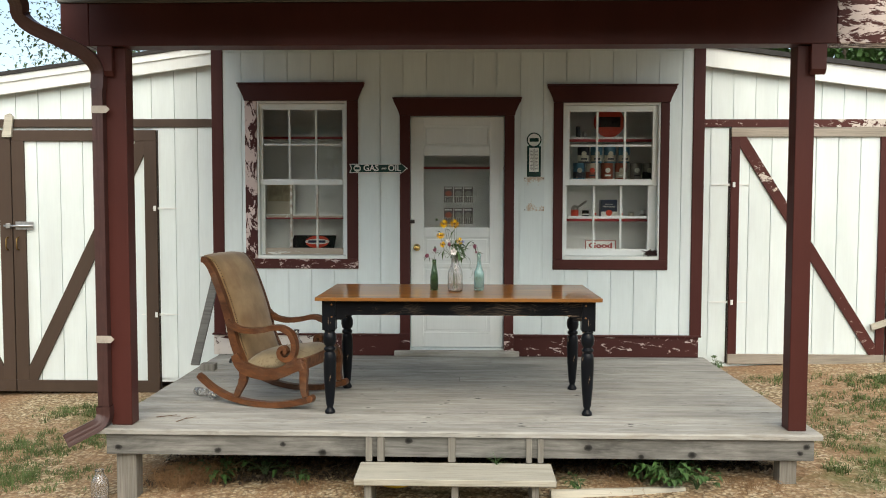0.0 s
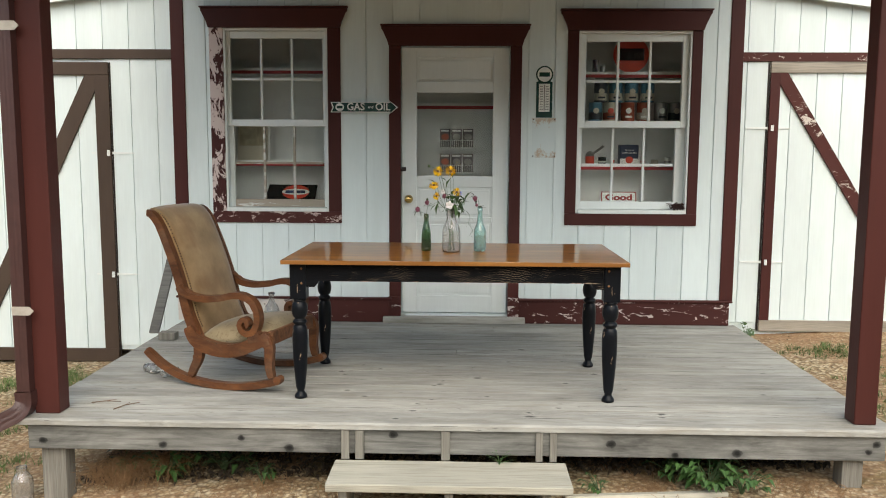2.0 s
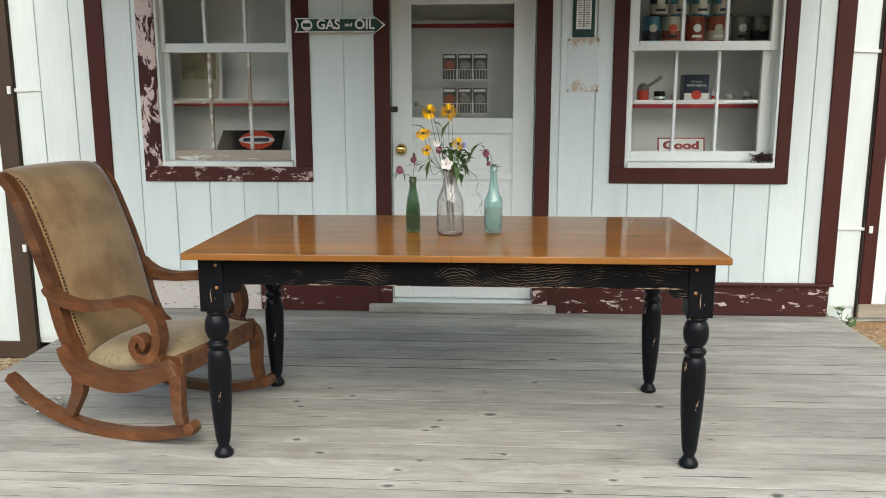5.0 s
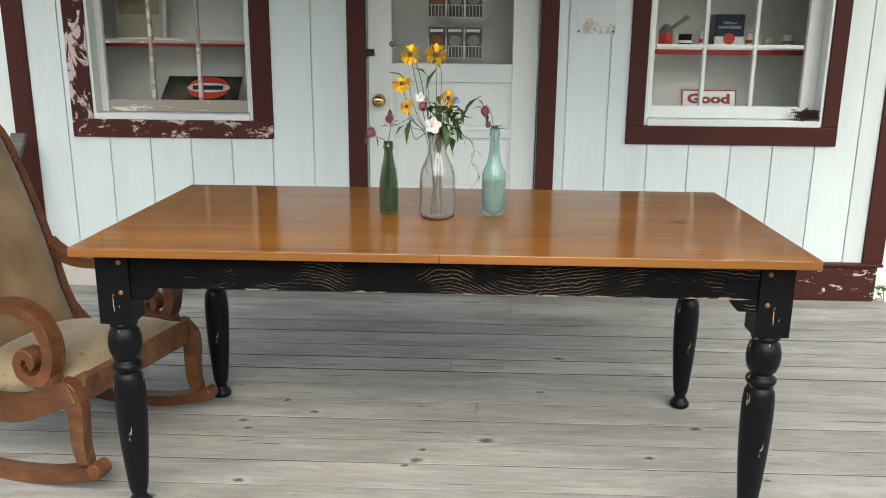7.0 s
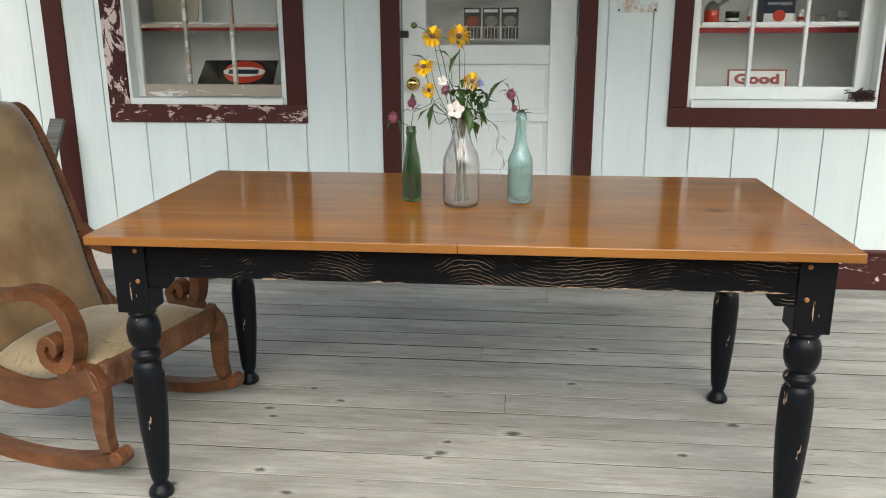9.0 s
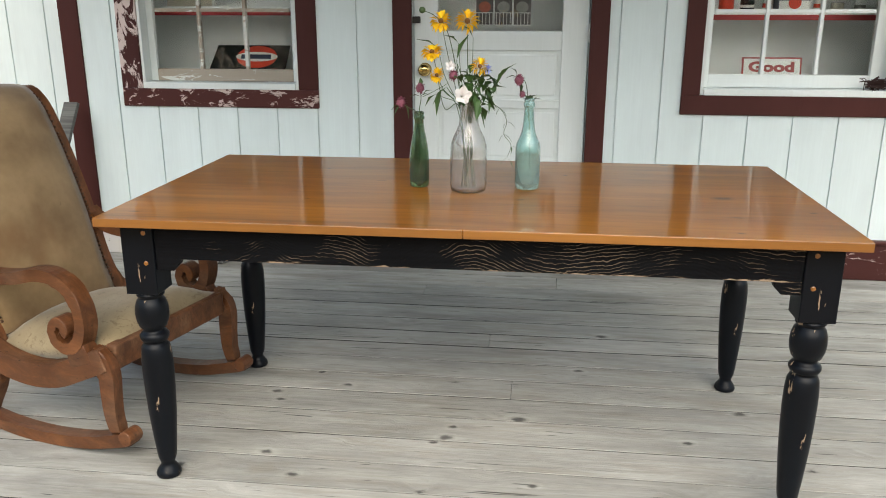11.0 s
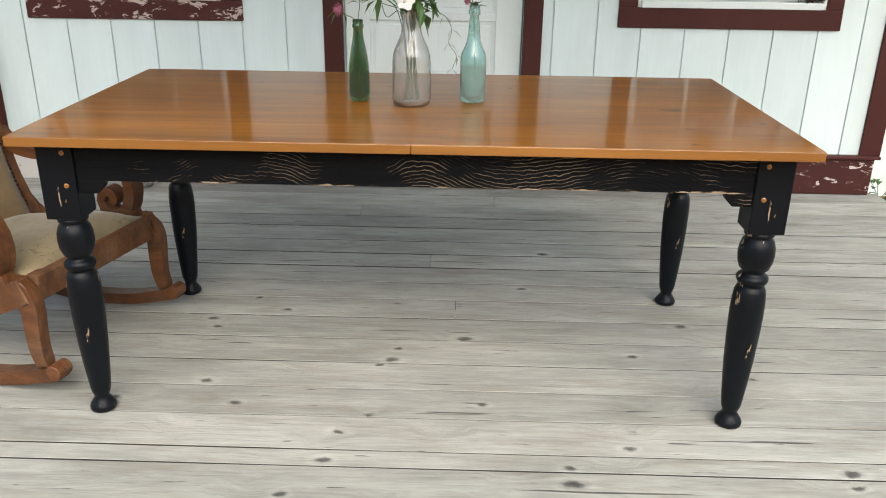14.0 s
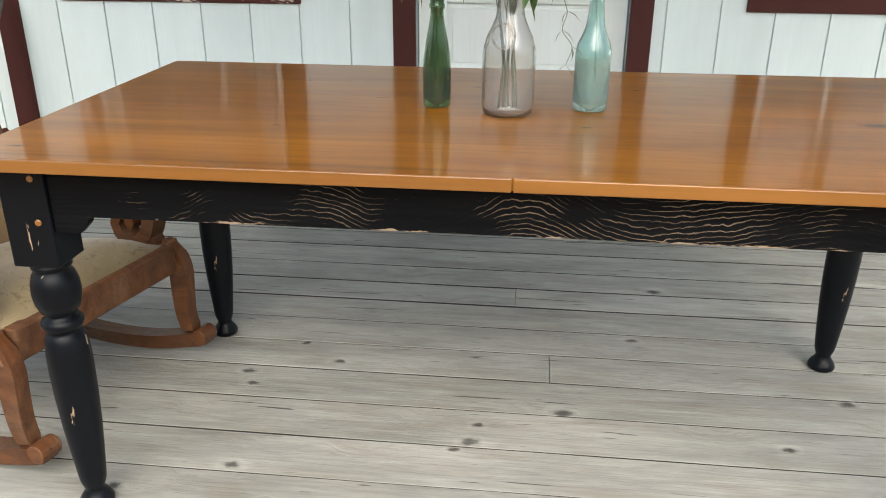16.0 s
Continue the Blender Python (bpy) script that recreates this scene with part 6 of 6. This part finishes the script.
# ---- plants and far things ----
def tree(loc, height, spread, n, seed, label, low=0.35, mat_leaf=None, size=0.16):
    """A tapered trunk with limbs and a loose crown of single leaves in clumps."""
    r = random.Random(seed)
    t = thing("tree", loc, label, "tree", "trees round the yard")
    bt, bl = bmesh.new(), bmesh.new()
    tube(bt, smooth_path([(0, 0, -0.3), (0.1, 0, height * 0.3), (-0.1, 0.1, height * 0.6), (0, 0, height * 0.85)], 4), 0.16, 0.04, 8)
    clumps = []
    for i in range(16):
        a, z = r.uniform(0, 2 * math.pi), height * r.uniform(low, 0.95)
        l = spread * r.uniform(0.5, 1.0) * (1.15 - abs(z / height - 0.6))
        tip = Vector((l * math.cos(a), l * math.sin(a), z + l * 0.25))
        mid = Vector((0.5 * l * math.cos(a), 0.5 * l * math.sin(a), z))
        tube(bt, smooth_path([(0, 0, z - 0.25 * l), mid, tip], 3), 0.05, 0.012, 5)
        clumps += [tip, (mid + tip) / 2, mid]
    for _ in range(n):
        c = r.choice(clumps)
        s = spread * 0.26
        p = c + Vector((r.gauss(0, s), r.gauss(0, s), r.gauss(0, s * 0.8)))
        leaf(bl, p, (r.gauss(0, 1), r.gauss(0, 1), r.gauss(-0.2, 0.6)), size * r.uniform(0.7, 1.3), size * 0.5, 0.2)
    part("trunk", bt, BARK, t, "", True)
    tagged(part("crown", bl, mat_leaf or LEAFDARK, t), kind="stuff")
    return t


tree((-6.4, 9.5, -0.4), 5.6, 2.0, 3600, 3, "leafy tree behind the lean-to shed", 0.5, LEAFDARK, 0.085)
tree((-9.5, 15.0, -0.4), 5.2, 2.6, 2000, 8, "leafy tree standing far behind the shed")
tree((6.5, 8.5, -0.2), 5.2, 2.6, 9000, 11, "dense green tree behind the side shed", 0.15, LEAF, 0.20)
tree((9.5, 10.0, -0.2), 5.8, 3.0, 9000, 12, "dense green tree behind the side shed", 0.15, LEAFDARK, 0.24)
tree((4.0, 10.5, -0.2), 5.4, 2.6, 8000, 13, "dense green tree behind the side shed", 0.15, LEAFDARK, 0.22)

# unseen trees, added to cut low front light and darken pane reflections
for i, (x, y, h) in enumerate(((-17, -16, 5.2), (-11, -18, 5.8), (-5.5, -19, 5.4), (0.5, -19.5, 5.9), (6, -19, 5.3), (11.5, -18, 5.7), (17.5, -16, 5.4))):
    tree((x, y, -0.6), h, 3.6, 4200, 60 + i, "unseen leafy tree added across the yard to block low sky", 0.05, LEAFDARK, 0.7)


def grass_patch(cx, cy, rx, ry, n, seed, bm):
    """Low tufts of fine bent blades, thick in the middle of a patch."""
    r = random.Random(seed)
    for _ in range(n // 5):
        tx, ty = r.gauss(cx, rx * 0.7), r.gauss(cy, ry * 0.7)
        if -2.25 < tx < 2.25 and -0.9 < ty < 1.9 or ty > 1.82 and tx < 0 or ty > 2.2:
            continue
        big = r.uniform(0.5, 1.2)
        for _ in range(18):
            x, y = tx + r.gauss(0, 0.022), ty + r.gauss(0, 0.022)
            z = ground_height(x, y)
            a, l = r.uniform(0, 6.28), big * r.uniform(0.02, 0.06)
            d = Vector((math.cos(a), math.sin(a), 0))
            s = Vector((-d.y, d.x, 0)) * 0.0022
            p = Vector((x, y, z - 0.004))
            q = p + d * l * 0.45 + Vector((0, 0, l * 0.75))
            e = p + d * l * 1.0 + Vector((0, 0, l * 0.8))
            v = [bm.verts.new(k) for k in (p - s, p + s, q + s * 0.7, q - s * 0.7, e)]
            bm.faces.new(v[:4])
            bm.faces.new((v[3], v[2], v[4]))


bm = bmesh.new()
patches = [(-3.1, 1.3, 0.3, 0.2, 500), (-2.75, 0.6, 0.25, 0.2, 450), (-3.3, 0.3, 0.5, 0.25, 700), (-3.0, -0.35, 0.4, 0.2, 700), (-3.6, -0.5, 0.4, 0.25, 800), (2.75, 0.2, 0.25, 0.3, 300), (3.3, 0.9, 0.5, 0.3, 450), (3.9, 0.6, 0.5, 0.4, 500), (2.9, 1.7, 0.3, 0.15, 200), (3.7, 1.6, 0.3, 0.2, 400), (2.6, -0.5, 0.3, 0.2, 300), (3.0, -0.8, 0.4, 0.2, 260), (0, -3.2, 3, 1, 1500)]
for i, (cx, cy, rx, ry, n) in enumerate(patches):
    grass_patch(cx, cy, rx, ry, n, 40 + i, bm)
tagged(new("grass", finish("grass", bm, plain("dry_grass", (0.105, 0.155, 0.04), 0.7, 0.0, 0.4, 6))), "sparse tufts of grass on gravelly ground", "grass", kind="stuff")

r = random.Random(77)
bm = bmesh.new()
for _ in range(9000):
    x, y = r.uniform(-5, 5), r.uniform(-2.2, 2.25)
    if -2.2 < x < 2.2 and y > -0.6 or (x < 0 and y > 1.85):
        continue
    z = ground_height(x, y)
    s = r.uniform(0.006, 0.017)
    c = Vector((x, y, z + s * 0.2))
    ps = [c + Vector((r.gauss(0, 1), r.gauss(0, 1), r.gauss(0, 0.5))).normalized() * s for _ in range(4)]
    v = [bm.verts.new(q) for q in ps]
    for f in ((0, 1, 2), (0, 2, 3), (0, 3, 1), (1, 3, 2)):
        bm.faces.new([v[i] for i in f])
tagged(new("gravel", finish("gravel", bm, CHIPM)), "loose pale gravel and wood chips on the ground", "gravel", kind="stuff")


def weed(loc, n, h, seed, label):
    r = random.Random(seed)
    w = thing("weed", loc, label, "plant", "weeds by the porch")
    bm, bs = bmesh.new(), bmesh.new()
    for _ in range(n):
        a = r.uniform(0, 6.28)
        d = Vector((math.cos(a), math.sin(a), 0))
        top = d * h * r.uniform(0.3, 1.0) + Vector((0, 0, h * r.uniform(0.5, 1.0)))
        stem(bs, [(0, 0, -0.01), d * h * 0.2 + Vector((0, 0, h * 0.4)), top], 0.0025)
        for k in range(3):
            leaf(bm, top * r.uniform(0.5, 1.0), d + Vector((r.gauss(0, 0.6), r.gauss(0, 0.6), r.uniform(-0.2, 0.4))), h * r.uniform(0.3, 0.55), h * 0.24, 0.3)
    tagged(part("leaf_mass", bm, LEAF, w), kind="stuff")
    tagged(part("stem", bs, STEM, w), kind="stuff")


for x, y, n, h, s in ((1.30, -0.72, 34, 0.17, 1), (1.45, -0.76, 18, 0.13, 2), (1.15, -0.62, 10, 0.14, 3), (-1.55, -0.45, 14, 0.17, 4), (-1.25, -0.40, 12, 0.15, 5), (-1.8, -0.40, 10, 0.14, 6), (0.75, -0.75, 8, 0.10, 7), (-1.0, -0.55, 8, 0.12, 8), (2.42, 2.10, 9, 0.16, 9)):
    weed((x, y, ground_height(x, y)), n, h, s, "low leafy green weed growing beside the porch")

# dead leaves added below the deck, coloured dark to supply its shade
r = random.Random(31)
bm = bmesh.new()
for _ in range(5200):
    x, y = r.uniform(-2.0, 2.0), -0.50 + abs(r.gauss(0, 0.45))
    if y > 1.5:
        continue
    leaf(bm, (x, y, ground_height(x, y) + r.uniform(0.006, 0.026)), (r.gauss(0, 1), r.gauss(0, 1), r.gauss(0, 0.22)), r.uniform(0.03, 0.07), r.uniform(0.012, 0.03), 0.3)
tagged(new("dead_leaf_shade", finish("dead_leaf_shade", bm, plain("dark_shade_leaf", (0.055, 0.036, 0.021), 0.85, 0.0, 0.5, 9))), "dark dead leaf litter added to deepen shade below the porch deck", "leaf litter", kind="stuff")
bm = bmesh.new()
for cx, cy, n, tall in ((-1.78, -0.50, 420, 0.20), (-1.60, -0.42, 320, 0.16), (-0.95, -0.62, 120, 0.07), (-0.55, -0.66, 160, 0.06), (1.0, -0.70, 120, 0.06), (1.75, -0.72, 140, 0.06)):
    for _ in range(n):
        x, y = r.gauss(cx, 0.085), r.gauss(cy, 0.06)
        d = Vector((r.gauss(0, 1), r.gauss(0, 1), 0)).normalized()
        l = tall * r.uniform(0.5, 1.3)
        p = Vector((x, y, ground_height(x, y) - 0.004))
        tube(bm, [p, p + d * l * 0.3 + Vector((0, 0, l * 0.6)), p + d * l * 0.8 + Vector((0, 0, l * r.uniform(0.3, 0.8)))], 0.0014, 0.0007, 3)
tagged(new("dry_grass", finish("dry_grass", bm, plain("dead_straw", (0.26, 0.150, 0.070), 0.8, 0.0, 0.4, 20))), "tangled brown dead grass by the porch support post", "dry grass", kind="stuff")

bigjar = thing("glass_jug", (-2.195, -0.73, ground_height(-2.195, -0.73)), "clear upturned glass jug standing on gravel beside the porch", "jug")
part("glass_body", lathe(bmesh.new(), hollow([(0.030, 0), (0.046, 0.003), (0.052, 0.012), (0.052, 0.110), (0.049, 0.128), (0.036, 0.150), (0.026, 0.165), (0.024, 0.185), (0.027, 0.192)], 0.003, 0.005), 28), CLEAR_GLASS, bigjar, "", True)
flask = thing("glass_flask", (-1.455, 1.595, -0.006), "clear glass flask standing on the deck by the baseboard", "bottle")
part("glass_body", lathe(bmesh.new(), hollow([(0.050, 0), (0.060, 0.004), (0.062, 0.02), (0.060, 0.10), (0.048, 0.14), (0.026, 0.165), (0.020, 0.19), (0.020, 0.225), (0.026, 0.230), (0.026, 0.245)], 0.003, 0.006), 28), CLEAR_GLASS, flask, "", True)
hook = thing("iron_hook", (-1.90, 1.24, -0.006), "small bent piece of dark iron on the deck", "hook")
bm = bmesh.new()
tube(bm, smooth_path([(-0.05, 0, 0.012), (-0.045, 0.0, 0.040), (-0.01, 0.01, 0.052), (0.07, 0.02, 0.050)], 5), 0.012, 0.009, 8)
part("bent_bar", bm, DARKIRON, hook, "", True)
edging = thing("ground_timber", (0.98, -0.80, 0), "pale split timber lying on the gravel before the porch", "timber", rz=6)
gz = ground_height(0.98, -0.80)
part("timber", prism(bmesh.new(), [(-0.030, gz - 0.01), (0.026, gz - 0.01), (0.022, gz + 0.028), (-0.018, gz + 0.034)], -0.42, 0.40, "x", 0.005), TANWOOD, edging)
sprout = thing("weed_sprout", (0.245, -0.80, -0.199), "thin green weed growing up behind the porch step", "plant")
bm = bmesh.new()
for k in range(9):
    a = k * 2.4
    tip = (0.05 * math.cos(a), 0.015 * math.sin(a), 0.02 + 0.006 * k)
    stem(bm, [(0, 0, 0.0), (tip[0] * 0.4, tip[1] * 0.4, tip[2] * 0.7), tip], 0.0012)
    leaf(bm, tip, (math.cos(a), 0.3 * math.sin(a), 0.3), 0.026, 0.011, 0.2)
part("leaf_mass", bm, LEAF, sprout)

def wavy_board(x0, x1, y0, y1, z0, z1, k):
    """A long board whose edges wander by a millimetre or two and whose arrises are worn round."""
    bm = bmesh.new()
    n = 16
    rings = []
    for j in range(n + 1):
        x = x0 + (x1 - x0) * j / n
        wa, wb = 0.0020 * noise.noise((x * 1.9, k * 3.1, 0.3)), 0.0020 * noise.noise((x * 1.9, k * 3.1, 7.7))
        lift = 0.0005 * noise.noise((x * 1.1, k * 5.3, 2.0))
        c = 0.0006 if k else 0.009
        pts = [(y0 + wa, z0), (y0 + wa, z1 + lift - c), (y0 + wa + c, z1 + lift), (y1 + wb - 0.0006, z1 + lift), (y1 + wb, z1 + lift - 0.0006), (y1 + wb, z0)]
        rings.append([bm.verts.new((x, py, pz)) for py, pz in pts])
    for p, q in zip(rings, rings[1:]):
        for m in range(6):
            bm.faces.new((p[m], p[(m + 1) % 6], q[(m + 1) % 6], q[m]))
    bm.faces.new(rings[0])
    bm.faces.new(rings[-1][::-1])
    return bm


# deck boards, laid across the porch
edges = [FRONT, -0.583, -0.514, -0.368, -0.226, -0.079, 0.072, 0.223, 0.367, 0.510, 0.656, 0.790, 0.930, 1.093, 1.232, 1.375, 1.540, BACK]
r = random.Random(9)
# dark strips fill the joints, painting in the shade of the open gaps
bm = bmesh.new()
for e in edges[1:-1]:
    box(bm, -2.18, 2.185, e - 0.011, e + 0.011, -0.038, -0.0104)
tagged(part("joint_shade", bm, plain("dark_joint_shade", (0.024, 0.021, 0.017), 0.95, 0.0, 0.5, 40, 0.4), deck), kind="stuff")
for i, (a, b) in enumerate(zip(edges, edges[1:])):
    g = 0.0052 if i in (10, 11, 13) else 0.0034 if i == 1 else r.uniform(0.0018, 0.0036)
    cut = [-2.185, 2.19]
    for jx, jy in ((-0.328, 1.276), (0.288, 1.443), (0.012, 0.659), (0.115, 0.243)):
        if a < jy <= b:
            cut = [-2.185, jx, 2.19]
    for xa, xb in zip(cut, cut[1:]):
        dz = r.uniform(-0.0008, 0.0)
        xl, xr = xa + (0.001 if xa > -2 else r.uniform(-0.004, 0.004)), xb - (0.001 if xb < 2 else r.uniform(-0.004, 0.004))
        bm = wavy_board(xl, xr, a + (g if i else 0), b - (0.0054 if i in (9, 10, 12) else g), -0.0415, dz - 0.008, i)
        part("deck_board", bm, DECK, deck)
